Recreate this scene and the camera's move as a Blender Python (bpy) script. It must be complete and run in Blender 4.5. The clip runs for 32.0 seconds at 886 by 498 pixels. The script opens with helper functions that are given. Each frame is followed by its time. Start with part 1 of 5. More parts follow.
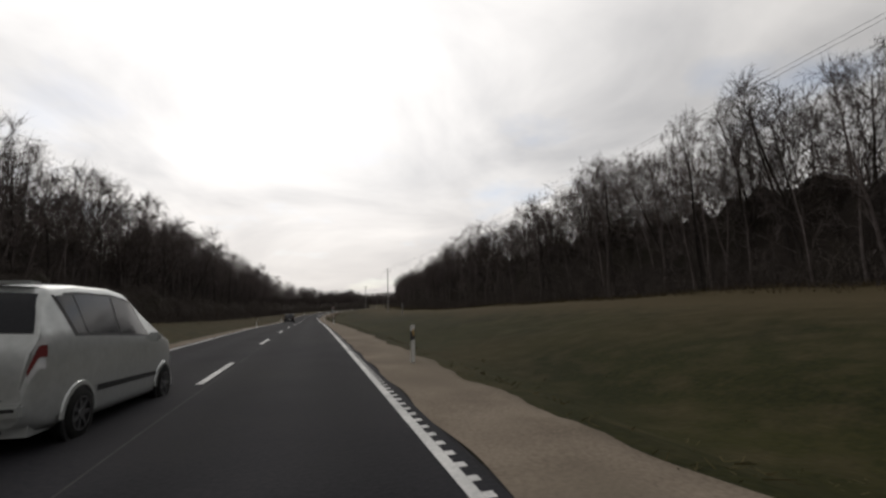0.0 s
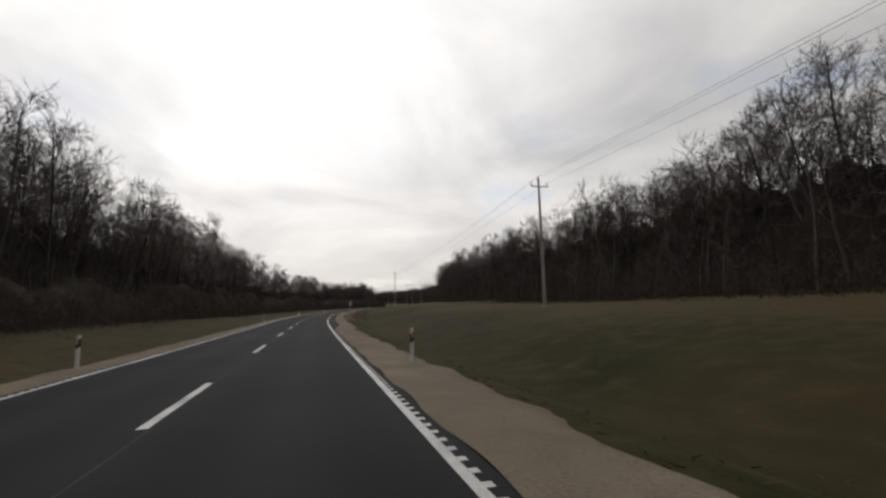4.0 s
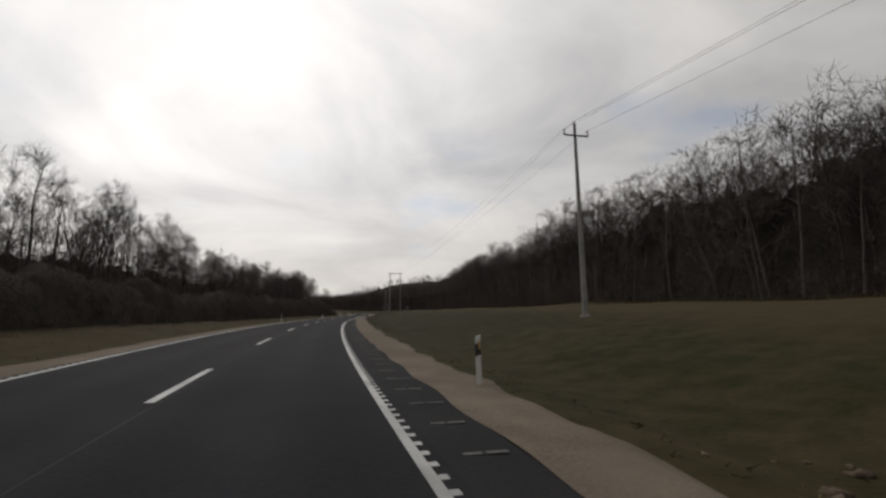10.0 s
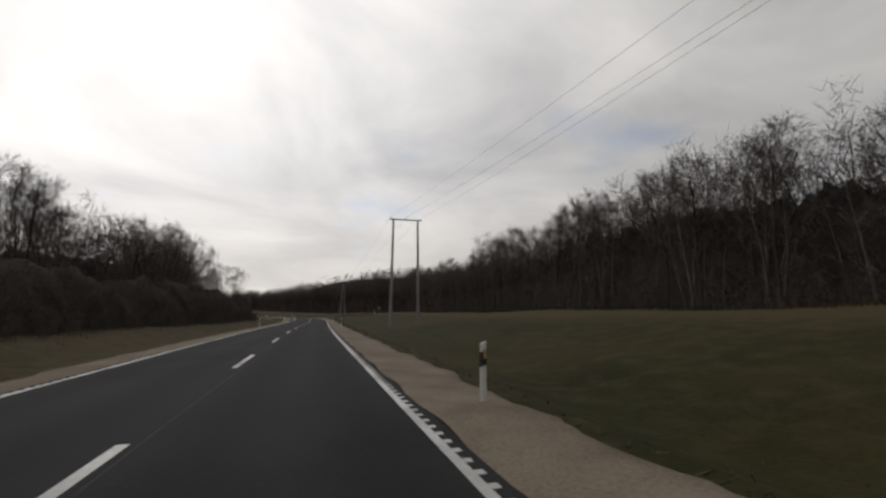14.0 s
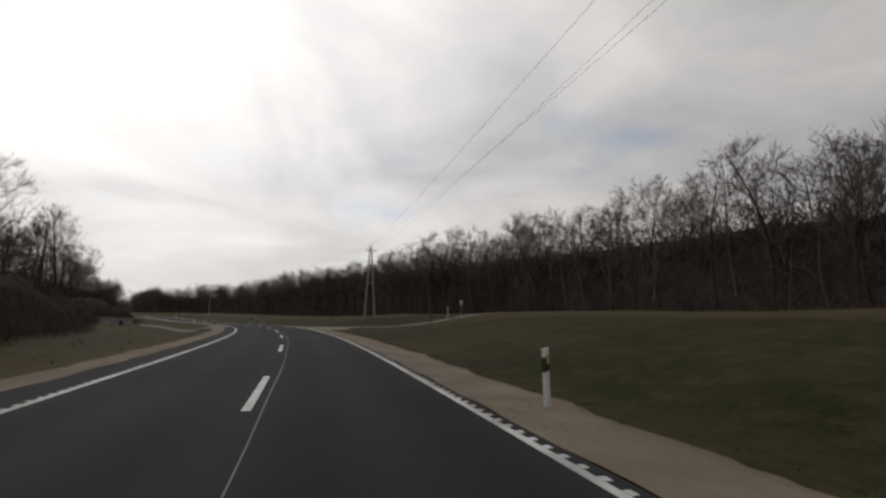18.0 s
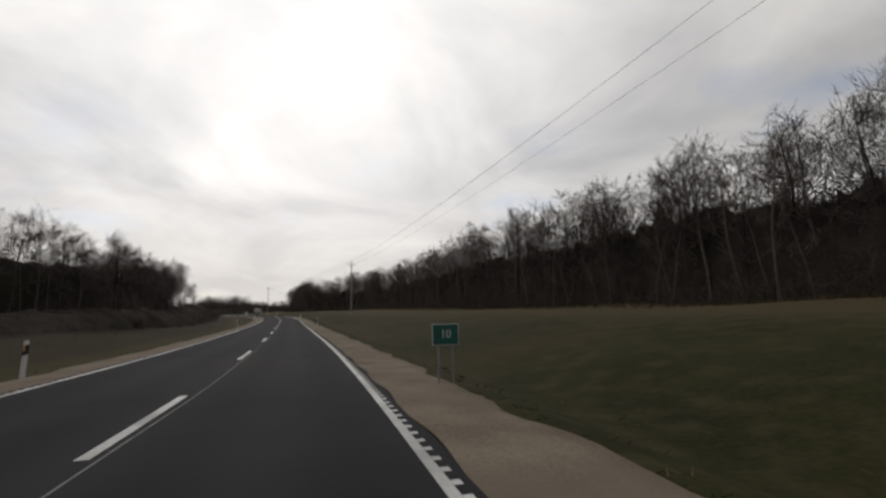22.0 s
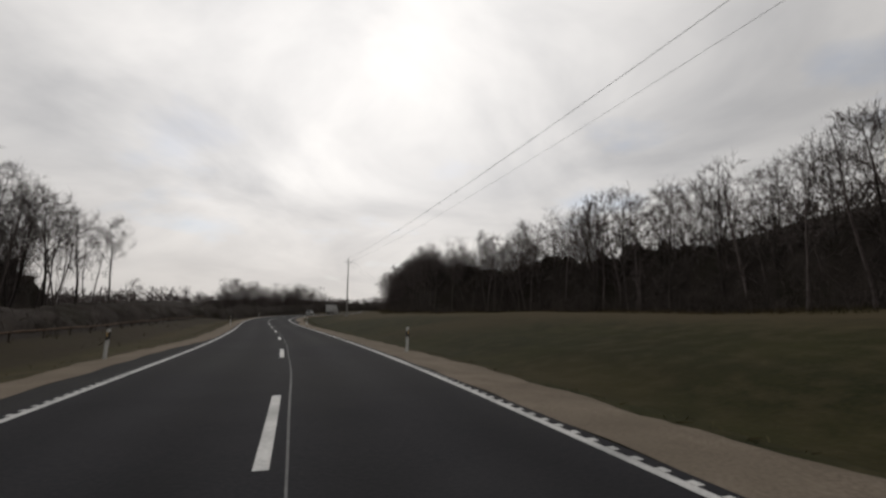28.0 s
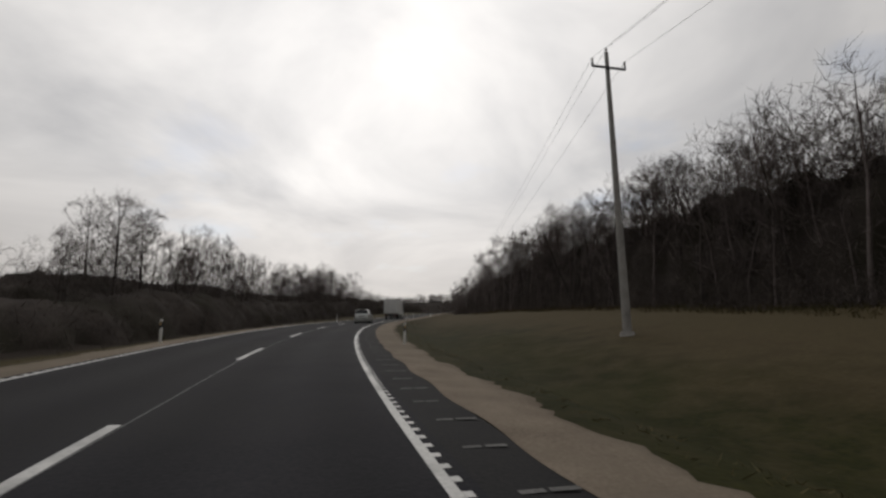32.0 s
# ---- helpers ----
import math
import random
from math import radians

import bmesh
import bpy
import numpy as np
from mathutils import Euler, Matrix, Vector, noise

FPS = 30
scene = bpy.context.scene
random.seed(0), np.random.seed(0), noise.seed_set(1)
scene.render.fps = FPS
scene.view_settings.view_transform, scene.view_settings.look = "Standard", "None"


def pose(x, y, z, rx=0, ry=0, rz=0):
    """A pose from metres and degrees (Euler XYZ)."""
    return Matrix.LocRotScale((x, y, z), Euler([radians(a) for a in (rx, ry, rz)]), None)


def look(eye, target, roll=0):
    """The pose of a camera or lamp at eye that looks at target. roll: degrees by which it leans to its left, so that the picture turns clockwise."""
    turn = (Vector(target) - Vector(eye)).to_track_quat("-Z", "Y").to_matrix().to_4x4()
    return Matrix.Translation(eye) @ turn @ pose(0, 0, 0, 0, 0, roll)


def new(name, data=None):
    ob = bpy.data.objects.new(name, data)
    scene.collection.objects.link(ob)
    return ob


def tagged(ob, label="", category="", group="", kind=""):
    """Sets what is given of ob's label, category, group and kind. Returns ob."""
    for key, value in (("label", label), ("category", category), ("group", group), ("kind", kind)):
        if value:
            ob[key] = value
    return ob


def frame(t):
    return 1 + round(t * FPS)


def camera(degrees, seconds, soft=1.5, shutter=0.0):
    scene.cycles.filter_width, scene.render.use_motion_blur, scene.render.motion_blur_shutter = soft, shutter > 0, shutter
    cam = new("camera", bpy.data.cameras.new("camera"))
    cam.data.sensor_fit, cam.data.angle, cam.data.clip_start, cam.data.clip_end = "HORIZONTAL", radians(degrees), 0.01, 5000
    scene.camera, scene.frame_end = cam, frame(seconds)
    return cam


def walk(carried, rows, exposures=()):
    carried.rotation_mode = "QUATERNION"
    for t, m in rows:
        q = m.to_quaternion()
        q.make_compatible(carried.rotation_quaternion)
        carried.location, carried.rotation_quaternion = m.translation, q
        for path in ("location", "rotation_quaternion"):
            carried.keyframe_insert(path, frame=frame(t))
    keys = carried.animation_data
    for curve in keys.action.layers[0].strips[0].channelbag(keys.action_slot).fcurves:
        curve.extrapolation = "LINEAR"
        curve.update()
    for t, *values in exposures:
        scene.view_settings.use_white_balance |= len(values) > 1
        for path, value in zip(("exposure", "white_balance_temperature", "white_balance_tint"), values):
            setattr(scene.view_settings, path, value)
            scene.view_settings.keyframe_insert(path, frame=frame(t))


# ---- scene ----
cam = camera(88.09, 32.0, soft=2.6)
PATH = [  # seconds, place, tilt, roll, heading
    (0, 2.27, 0.00, 1.503, 98.55, 1.47, -15.68),
    (0.5, 2.24, 12.43, 1.787, 98.69, 1.77, -15.42),
    (1, 2.21, 24.83, 2.058, 98.55, 1.75, -15.41),
    (1.5, 2.17, 37.27, 2.289, 98.36, 1.72, -15.54),
    (2, 2.15, 49.86, 2.476, 97.96, 1.71, -15.71),
    (2.5, 2.14, 62.68, 2.617, 97.90, 1.99, -15.82),
    (3, 2.15, 75.39, 2.719, 97.92, 2.04, -15.72),
    (3.5, 2.17, 87.68, 2.843, 98.23, 1.45, -15.70),
    (4, 2.14, 99.78, 3.002, 98.55, 1.27, -15.55),
    (4.5, 2.06, 112.13, 3.201, 99.19, 1.75, -15.38),
    (5, 2.01, 124.82, 3.441, 99.19, 1.79, -15.28),
    (5.5, 2.05, 137.70, 3.710, 99.06, 1.63, -15.34),
    (6, 2.22, 150.67, 4.008, 98.98, 1.35, -15.65),
    (6.5, 2.53, 163.70, 4.350, 99.05, 0.92, -16.42),
    (7, 3.00, 176.78, 4.715, 99.16, 0.21, -17.93),
    (7.5, 3.59, 189.88, 5.094, 99.10, 0.13, -19.51),
    (8, 4.42, 202.85, 5.472, 99.06, 0.30, -20.71),
    (8.5, 5.60, 215.61, 5.847, 98.96, 0.52, -21.84),
    (9, 7.01, 228.36, 6.261, 99.13, 0.28, -22.82),
    (9.5, 8.65, 241.14, 6.680, 99.51, 0.06, -23.89),
    (10, 10.52, 253.78, 7.133, 99.60, 0.46, -25.17),
    (10.5, 12.66, 266.32, 7.619, 99.49, 0.33, -26.59),
    (11, 15.10, 278.85, 8.126, 99.50, 0.46, -27.77),
    (11.5, 17.79, 291.34, 8.598, 99.48, 0.06, -29.03),
    (12, 20.74, 303.71, 9.028, 99.84, -0.63, -30.16),
    (12.5, 23.98, 315.96, 9.420, 99.86, -0.47, -30.78),
    (13, 27.46, 328.17, 9.791, 99.91, -0.30, -31.60),
    (13.5, 31.06, 340.39, 10.235, 100.09, -0.42, -32.41),
    (14, 34.74, 352.63, 10.634, 99.90, 0.06, -32.71),
    (14.5, 38.43, 364.89, 11.044, 99.76, 0.30, -32.64),
    (15, 42.20, 377.14, 11.441, 99.78, 0.39, -32.86),
    (15.5, 46.03, 389.36, 11.820, 99.83, 0.39, -33.24),
    (16, 49.92, 401.57, 12.180, 99.85, 0.35, -33.57),
    (16.5, 53.81, 413.75, 12.522, 99.89, 0.33, -33.69),
    (17, 57.63, 425.92, 12.878, 100.10, 0.41, -33.42),
    (17.5, 61.31, 438.07, 13.270, 100.19, 0.33, -33.21),
    (18, 64.93, 450.22, 13.784, 100.24, 0.40, -33.33),
    (18.5, 68.59, 462.36, 14.251, 100.15, -0.19, -32.70),
    (19, 72.03, 474.46, 14.720, 99.92, -0.42, -31.13),
    (19.5, 75.03, 486.35, 15.162, 100.11, -0.28, -28.67),
    (20, 77.61, 498.09, 15.497, 100.23, -0.39, -26.40),
    (20.5, 79.60, 510.00, 15.892, 100.60, -0.89, -23.07),
    (21, 81.11, 522.12, 16.264, 100.45, -0.69, -19.77),
    (21.5, 82.18, 534.37, 16.634, 100.15, 0.25, -17.36),
    (22, 82.64, 546.74, 17.001, 99.76, 1.35, -14.41),
    (22.5, 82.39, 559.14, 17.366, 99.65, 1.86, -12.51),
    (23, 81.72, 571.34, 17.759, 99.82, 1.53, -11.61),
    (23.5, 80.85, 583.26, 18.096, 99.92, 1.41, -11.38),
    (24, 79.92, 595.09, 18.542, 100.05, 1.39, -11.17),
    (24.5, 78.93, 607.01, 19.013, 100.18, 1.27, -10.66),
    (25, 77.92, 618.94, 19.517, 100.50, 0.85, -11.41),
    (25.5, 76.89, 630.87, 19.979, 101.08, -0.24, -13.42),
    (26, 75.63, 642.89, 20.570, 100.94, -0.55, -12.82),
    (26.5, 74.04, 654.96, 21.206, 100.58, -0.43, -11.24),
    (27, 72.03, 667.02, 21.860, 100.23, -0.16, -9.06),
    (27.5, 69.66, 679.06, 22.447, 100.01, 0.06, -7.14),
    (28, 67.17, 691.10, 22.958, 100.04, 0.10, -5.16),
    (28.5, 64.62, 703.05, 23.392, 100.33, 0.04, -3.24),
    (29, 61.92, 714.89, 23.764, 100.29, -0.14, -2.19),
    (29.5, 59.01, 726.74, 24.073, 100.11, 0.22, -0.78),
    (30, 55.88, 738.61, 24.498, 100.31, 0.52, 0.05),
    (30.5, 52.62, 750.48, 24.956, 100.29, 0.06, -0.17),
    (31, 49.42, 762.34, 25.450, 100.43, -0.22, -1.34),
    (31.5, 46.41, 774.31, 25.969, 100.52, 0.07, -2.75),
    (32, 43.71, 786.35, 26.511, 100.34, 0.29, -3.73),
]
walk(cam, [(t, pose(x, y, z, a, b, c)) for t, x, y, z, a, b, c in PATH],
     [(0, 0.05), (4, 0.0), (7, 0.05), (9, -0.10), (11, -0.16), (13, -0.13), (17, -0.08), (20, -0.04), (22, -0.14), (25, -0.18), (28, -0.24), (32, -0.22)])

# world, sun and exposure
SUN_AZ, SUN_EL = 6.0, 38.0   # degrees left of the first heading, above the horizon
sun_way = Vector((-math.sin(radians(SUN_AZ)) * math.cos(radians(SUN_EL)), math.cos(radians(SUN_AZ)) * math.cos(radians(SUN_EL)), math.sin(radians(SUN_EL))))
world = bpy.data.worlds.new("overcast_sky")
scene.world = world
world.use_nodes = True
wt = world.node_tree
wt.nodes.clear()


def wn(kind, **values):
    node = wt.nodes.new(kind)
    for key, value in values.items():
        setattr(node, key, value)
    return node


def wmath(op, a, b=None):
    node = wn("ShaderNodeMath", operation=op)
    for i, v in enumerate((a, b)):
        if v is None:
            continue
        if isinstance(v, (int, float)):
            node.inputs[i].default_value = v
        else:
            wt.links.new(v, node.inputs[i])
    return node.outputs[0]


coord = wn("ShaderNodeTexCoord")
split = wn("ShaderNodeSeparateXYZ")
wt.links.new(coord.outputs["Generated"], split.inputs[0])
up = wmath("ADD", wmath("MAXIMUM", split.outputs[2], 0.0), 0.22)
flat = wn("ShaderNodeCombineXYZ")
wt.links.new(wmath("DIVIDE", split.outputs[0], up), flat.inputs[0])
wt.links.new(wmath("DIVIDE", split.outputs[1], up), flat.inputs[1])
big = wn("ShaderNodeTexNoise")
big.inputs["Scale"].default_value, big.inputs["Detail"].default_value, big.inputs["Roughness"].default_value, big.inputs["Distortion"].default_value = 1.15, 6.0, 0.52, 0.5
wt.links.new(flat.outputs[0], big.inputs["Vector"])
cloud = wn("ShaderNodeValToRGB")
cloud.color_ramp.elements[0].position, cloud.color_ramp.elements[0].color = 0.33, (0.56, 0.553, 0.558, 1)
cloud.color_ramp.elements[1].position, cloud.color_ramp.elements[1].color = 0.62, (0.91, 0.882, 0.858, 1)
wt.links.new(big.outputs["Fac"], cloud.inputs[0])
# brighter cloud round the hidden sun
dot = wn("ShaderNodeVectorMath", operation="DOT_PRODUCT")
wt.links.new(coord.outputs["Generated"], dot.inputs[0])
dot.inputs[1].default_value = sun_way
near_sun = wmath("POWER", wmath("ADD", wmath("MULTIPLY", dot.outputs["Value"], 0.5), 0.5), 6.0)
gain = wmath("ADD", wmath("MULTIPLY", near_sun, 0.84), 0.48)
low = wn("ShaderNodeMapRange")
low.inputs["From Min"].default_value, low.inputs["From Max"].default_value = -0.02, 0.3
low.inputs["To Min"].default_value, low.inputs["To Max"].default_value = 0.9, 0.0
wt.links.new(split.outputs[2], low.inputs["Value"])
veil = wn("ShaderNodeMix", data_type="RGBA")
wt.links.new(low.outputs[0], veil.inputs["Factor"])
wt.links.new(cloud.outputs[0], veil.inputs["A"])
veil.inputs["B"].default_value = (0.70, 0.652, 0.610, 1)
lit = wn("ShaderNodeVectorMath", operation="SCALE")
wt.links.new(veil.outputs["Result"], lit.inputs[0])
wt.links.new(gain, lit.inputs["Scale"])
# thin blue gaps
sky = wn("ShaderNodeTexSky", sky_type="NISHITA", sun_disc=False, sun_elevation=radians(SUN_EL), sun_rotation=radians(-SUN_AZ))
bg_sky, bg_cloud = wn("ShaderNodeBackground"), wn("ShaderNodeBackground")
wt.links.new(sky.outputs[0], bg_sky.inputs[0])
bg_sky.inputs[1].default_value = 0.10
wt.links.new(lit.outputs[0], bg_cloud.inputs[0])
bg_cloud.inputs[1].default_value = 1.12
gaps = wn("ShaderNodeTexNoise")
gaps.inputs["Scale"].default_value, gaps.inputs["Detail"].default_value = 1.7, 5.0
wt.links.new(flat.outputs[0], gaps.inputs["Vector"])
hole = wn("ShaderNodeMapRange")
hole.inputs["From Min"].default_value, hole.inputs["From Max"].default_value = 0.56, 0.74
hole.inputs["To Min"].default_value, hole.inputs["To Max"].default_value = 0.0, 0.55
wt.links.new(gaps.outputs["Fac"], hole.inputs["Value"])
both = wn("ShaderNodeMixShader")
wt.links.new(hole.outputs[0], both.inputs[0])
wt.links.new(bg_cloud.outputs[0], both.inputs[1])
wt.links.new(bg_sky.outputs[0], both.inputs[2])
wo = wn("ShaderNodeOutputWorld")
wt.links.new(both.outputs[0], wo.inputs[0])

sun_data = bpy.data.lights.new("sun", "SUN")
sun_data.energy, sun_data.angle, sun_data.color = 0.4, radians(25), (1.0, 0.95, 0.88)
sun = new("sun", sun_data)
sun.matrix_world = look(sun_way * 300, (0, 0, 0))


# materials
def material(name, dark, light, scale=1.0, rough=0.9, bump=0.0, fine=12.0, metal=0.0, stain=None, vary=0.0, gloss=None):
    """Two scales of noise between two colours, relief, and a change from piece to piece."""
    m = bpy.data.materials.new(name)
    m.use_nodes = True
    nt = m.node_tree
    b = nt.nodes["Principled BSDF"]
    b.inputs["Roughness"].default_value, b.inputs["Metallic"].default_value = rough, metal
    if gloss is None and rough >= 0.8:
        gloss = 0.08
    if gloss is not None:
        b.inputs["Specular IOR Level"].default_value = gloss
    tc = nt.nodes.new("ShaderNodeTexCoord")
    n1, n2 = nt.nodes.new("ShaderNodeTexNoise"), nt.nodes.new("ShaderNodeTexNoise")
    for n, sc, det in ((n1, scale, 4.0), (n2, scale * fine, 3.0)):
        n.inputs["Scale"].default_value, n.inputs["Detail"].default_value = sc, det
        nt.links.new(tc.outputs["Object"], n.inputs["Vector"])
    add = nt.nodes.new("ShaderNodeMath")
    add.operation = "ADD"
    nt.links.new(n1.outputs["Fac"], add.inputs[0])
    nt.links.new(n2.outputs["Fac"], add.inputs[1])
    half = nt.nodes.new("ShaderNodeMapRange")
    half.inputs["From Min"].default_value, half.inputs["From Max"].default_value = 0.72, 1.28
    nt.links.new(add.outputs[0], half.inputs["Value"])
    mix = nt.nodes.new("ShaderNodeMix")
    mix.data_type = "RGBA"
    mix.inputs["A"].default_value, mix.inputs["B"].default_value = (*dark, 1), (*light, 1)
    nt.links.new(half.outputs[0], mix.inputs["Factor"])
    out = mix.outputs["Result"]
    if stain:
        n3 = nt.nodes.new("ShaderNodeTexNoise")
        n3.inputs["Scale"].default_value, n3.inputs["Detail"].default_value = stain[1], 3.0
        nt.links.new(tc.outputs["Object"], n3.inputs["Vector"])
        r3 = nt.nodes.new("ShaderNodeMapRange")
        r3.inputs["From Min"].default_value, r3.inputs["From Max"].default_value = 0.47, 0.66
        nt.links.new(n3.outputs["Fac"], r3.inputs["Value"])
        m3 = nt.nodes.new("ShaderNodeMix")
        m3.data_type = "RGBA"
        m3.inputs["B"].default_value = (*stain[0], 1)
        nt.links.new(out, m3.inputs["A"])
        nt.links.new(r3.outputs[0], m3.inputs["Factor"])
        out = m3.outputs["Result"]
    if vary:
        info = nt.nodes.new("ShaderNodeObjectInfo")
        vr = nt.nodes.new("ShaderNodeMapRange")
        vr.inputs["To Min"].default_value, vr.inputs["To Max"].default_value = 1 - vary, 1 + vary
        nt.links.new(info.outputs["Random"], vr.inputs["Value"])
        hs = nt.nodes.new("ShaderNodeHueSaturation")
        nt.links.new(vr.outputs[0], hs.inputs["Value"])
        nt.links.new(out, hs.inputs["Color"])
        out = hs.outputs[0]
    nt.links.new(out, b.inputs["Base Color"])
    if bump:
        bp = nt.nodes.new("ShaderNodeBump")
        bp.inputs["Strength"].default_value, bp.inputs["Distance"].default_value = bump, 0.03
        nt.links.new(n2.outputs["Fac"], bp.inputs["Height"])
        nt.links.new(bp.outputs[0], b.inputs["Normal"])
    return m


ASPHALT = material("asphalt", (0.0165, 0.0163, 0.0192), (0.0265, 0.0258, 0.0288), 0.5, 0.85, 0.25, 40, stain=((0.026, 0.0255, 0.0265), 0.12), gloss=0.07)
# paler wheel tracks along both lanes
an = ASPHALT.node_tree
lane_at = an.nodes.new("ShaderNodeAttribute")
lane_at.attribute_name = "lane"
wob = an.nodes.new("ShaderNodeMath")
wob.operation = "MULTIPLY"
wob.inputs[1].default_value = 3.4
an.links.new(lane_at.outputs["Fac"], wob.inputs[0])
sine = an.nodes.new("ShaderNodeMath")
sine.operation = "COSINE"
an.links.new(wob.outputs[0], sine.inputs[0])
scale_t = an.nodes.new("ShaderNodeMapRange")
scale_t.inputs["From Min"].default_value, scale_t.inputs["To Min"].default_value, scale_t.inputs["To Max"].default_value = -1.0, 0.86, 1.12
an.links.new(sine.outputs[0], scale_t.inputs["Value"])
tint = an.nodes.new("ShaderNodeHueSaturation")
bsdf = an.nodes["Principled BSDF"]
an.links.new(bsdf.inputs["Base Color"].links[0].from_socket, tint.inputs["Color"])
an.links.new(scale_t.outputs[0], tint.inputs["Value"])
an.links.new(tint.outputs[0], bsdf.inputs["Base Color"])
SHOULDER_ASPHALT = material("shoulder_asphalt", (0.018, 0.018, 0.019), (0.030, 0.029, 0.029), 0.6, 0.9, 0.3, 40, gloss=0.1)
SEAM = material("sealed_joint", (0.04, 0.04, 0.04), (0.13, 0.13, 0.13), 0.35, 0.7)
SEAM_FAINT = material("old_sealed_joint", (0.028, 0.028, 0.029), (0.058, 0.057, 0.056), 0.3, 0.8)
PAINT = material("road_paint", (0.38, 0.38, 0.37), (0.60, 0.59, 0.57), 1.2, 0.6, 0.1, 15, stain=((0.28, 0.28, 0.27), 0.7))
GRAVEL = material("sandy_gravel", (0.13, 0.105, 0.080), (0.23, 0.19, 0.148), 0.9, 0.95, 0.6, 22, stain=((0.15, 0.125, 0.095), 0.25))
DIRT_ROAD = material("pale_dirt_track", (0.13, 0.122, 0.108), (0.22, 0.208, 0.185), 0.5, 0.95, 0.5, 25, stain=((0.20, 0.18, 0.135), 0.12))
CLOD = material("dug_clods", (0.045, 0.033, 0.024), (0.19, 0.148, 0.108), 0.9, 0.95, 0.6, 9)
GRASS = material("early_spring_grass", (0.015, 0.0165, 0.0055), (0.034, 0.033, 0.0105), 0.25, 0.95, 0.8, 30, stain=((0.042, 0.033, 0.014), 0.055))
BLADES = material("grass_tufts", (0.055, 0.052, 0.022), (0.115, 0.095, 0.050), 0.3, 0.9, 0, 20, vary=0.2)
DRYGRASS = material("dry_straw_grass", (0.055, 0.042, 0.022), (0.105, 0.080, 0.046), 0.35, 0.95, 0.8, 25, stain=((0.045, 0.042, 0.016), 0.1))
SOIL = material("bare_soil", (0.036, 0.022, 0.015), (0.090, 0.060, 0.042), 0.8, 0.95, 0.8, 10)
MEADOW = GRASS.copy()
MEADOW.name = "meadow_ground"
mt = MEADOW.node_tree
mb = mt.nodes["Principled BSDF"]
m_tc = mt.nodes.new("ShaderNodeTexCoord")


def m_noise(scale, detail):
    node = mt.nodes.new("ShaderNodeTexNoise")
    node.inputs["Scale"].default_value, node.inputs["Detail"].default_value = scale, detail
    mt.links.new(m_tc.outputs["Object"], node.inputs["Vector"])
    return node.outputs["Fac"]


def m_mix(fac, a, b):
    node = mt.nodes.new("ShaderNodeMix")
    node.data_type = "RGBA"
    for key, v in (("Factor", fac), ("A", a), ("B", b)):
        if isinstance(v, tuple):
            node.inputs[key].default_value = (*v, 1)
        else:
            mt.links.new(v, node.inputs[key])
    return node.outputs["Result"]


def m_zone(name, noise, strength, lo, hi):
    """A zone's weight with a ragged edge."""
    at = mt.nodes.new("ShaderNodeAttribute")
    at.attribute_name = name
    ma = mt.nodes.new("ShaderNodeMath")
    ma.operation = "MULTIPLY_ADD"
    mt.links.new(noise, ma.inputs[0])
    ma.inputs[1].default_value = strength
    mt.links.new(at.outputs["Fac"], ma.inputs[2])
    mr = mt.nodes.new("ShaderNodeMapRange")
    mr.inputs["From Min"].default_value, mr.inputs["From Max"].default_value = lo + strength / 2, hi + strength / 2
    mt.links.new(ma.outputs[0], mr.inputs["Value"])
    return mr.outputs[0]


m_big, m_mid, m_fine = m_noise(0.16, 5.0), m_noise(1.1, 5.0), m_noise(9.0, 4.0)
m_out = mb.inputs["Base Color"].links[0].from_socket
m_out = m_mix(m_zone("dry", m_big, 1.0, 0.3, 0.95), m_out, m_mix(m_mid, (0.032, 0.023, 0.012), (0.098, 0.068, 0.041)))
m_out = m_mix(m_zone("dry", m_mid, 1.3, 0.12, 0.8), m_out, m_mix(m_fine, (0.031, 0.026, 0.012), (0.098, 0.076, 0.041)))
m_out = m_mix(m_zone("soil", m_mid, 0.9, 0.3, 0.75), m_out, m_mix(m_fine, (0.026, 0.018, 0.012), (0.100, 0.072, 0.048)))
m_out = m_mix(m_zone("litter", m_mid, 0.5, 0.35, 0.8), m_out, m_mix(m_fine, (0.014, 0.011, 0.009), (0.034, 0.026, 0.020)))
mt.links.new(m_out, mb.inputs["Base Color"])
STONE = material("pale_stone", (0.10, 0.083, 0.066), (0.24, 0.20, 0.163), 2.5, 0.9, 0.5, 8, vary=0.3)
BARK = material("grey_brown_bark", (0.030, 0.026, 0.024), (0.066, 0.057, 0.052), 2.0, 0.95, 0.6, 10, vary=0.25)
TWIG = material("bare_twigs", (0.075, 0.063, 0.060), (0.145, 0.123, 0.117), 1.0, 0.95, 0, 8, vary=0.25)
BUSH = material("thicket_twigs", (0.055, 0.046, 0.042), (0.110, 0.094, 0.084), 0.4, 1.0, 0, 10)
# self-shadow of the thicket's depth, put into the hull's dark colour
THICKET_SHADE = material("thicket_shade", (0.024, 0.020, 0.018), (0.056, 0.047, 0.041), 0.7, 1.0, 0.9, 9, stain=((0.026, 0.023, 0.017), 0.2))
CONCRETE = material("weathered_concrete", (0.20, 0.19, 0.18), (0.34, 0.33, 0.31), 1.5, 0.9, 0.3, 12)
WOODPOLE = material("tarred_wood", (0.05, 0.04, 0.032), (0.10, 0.085, 0.07), 2, 0.9, 0.3, 12)
STEEL = material("galvanised_steel", (0.28, 0.29, 0.30), (0.42, 0.43, 0.44), 3, 0.5, 0.05, 8, metal=0.8)
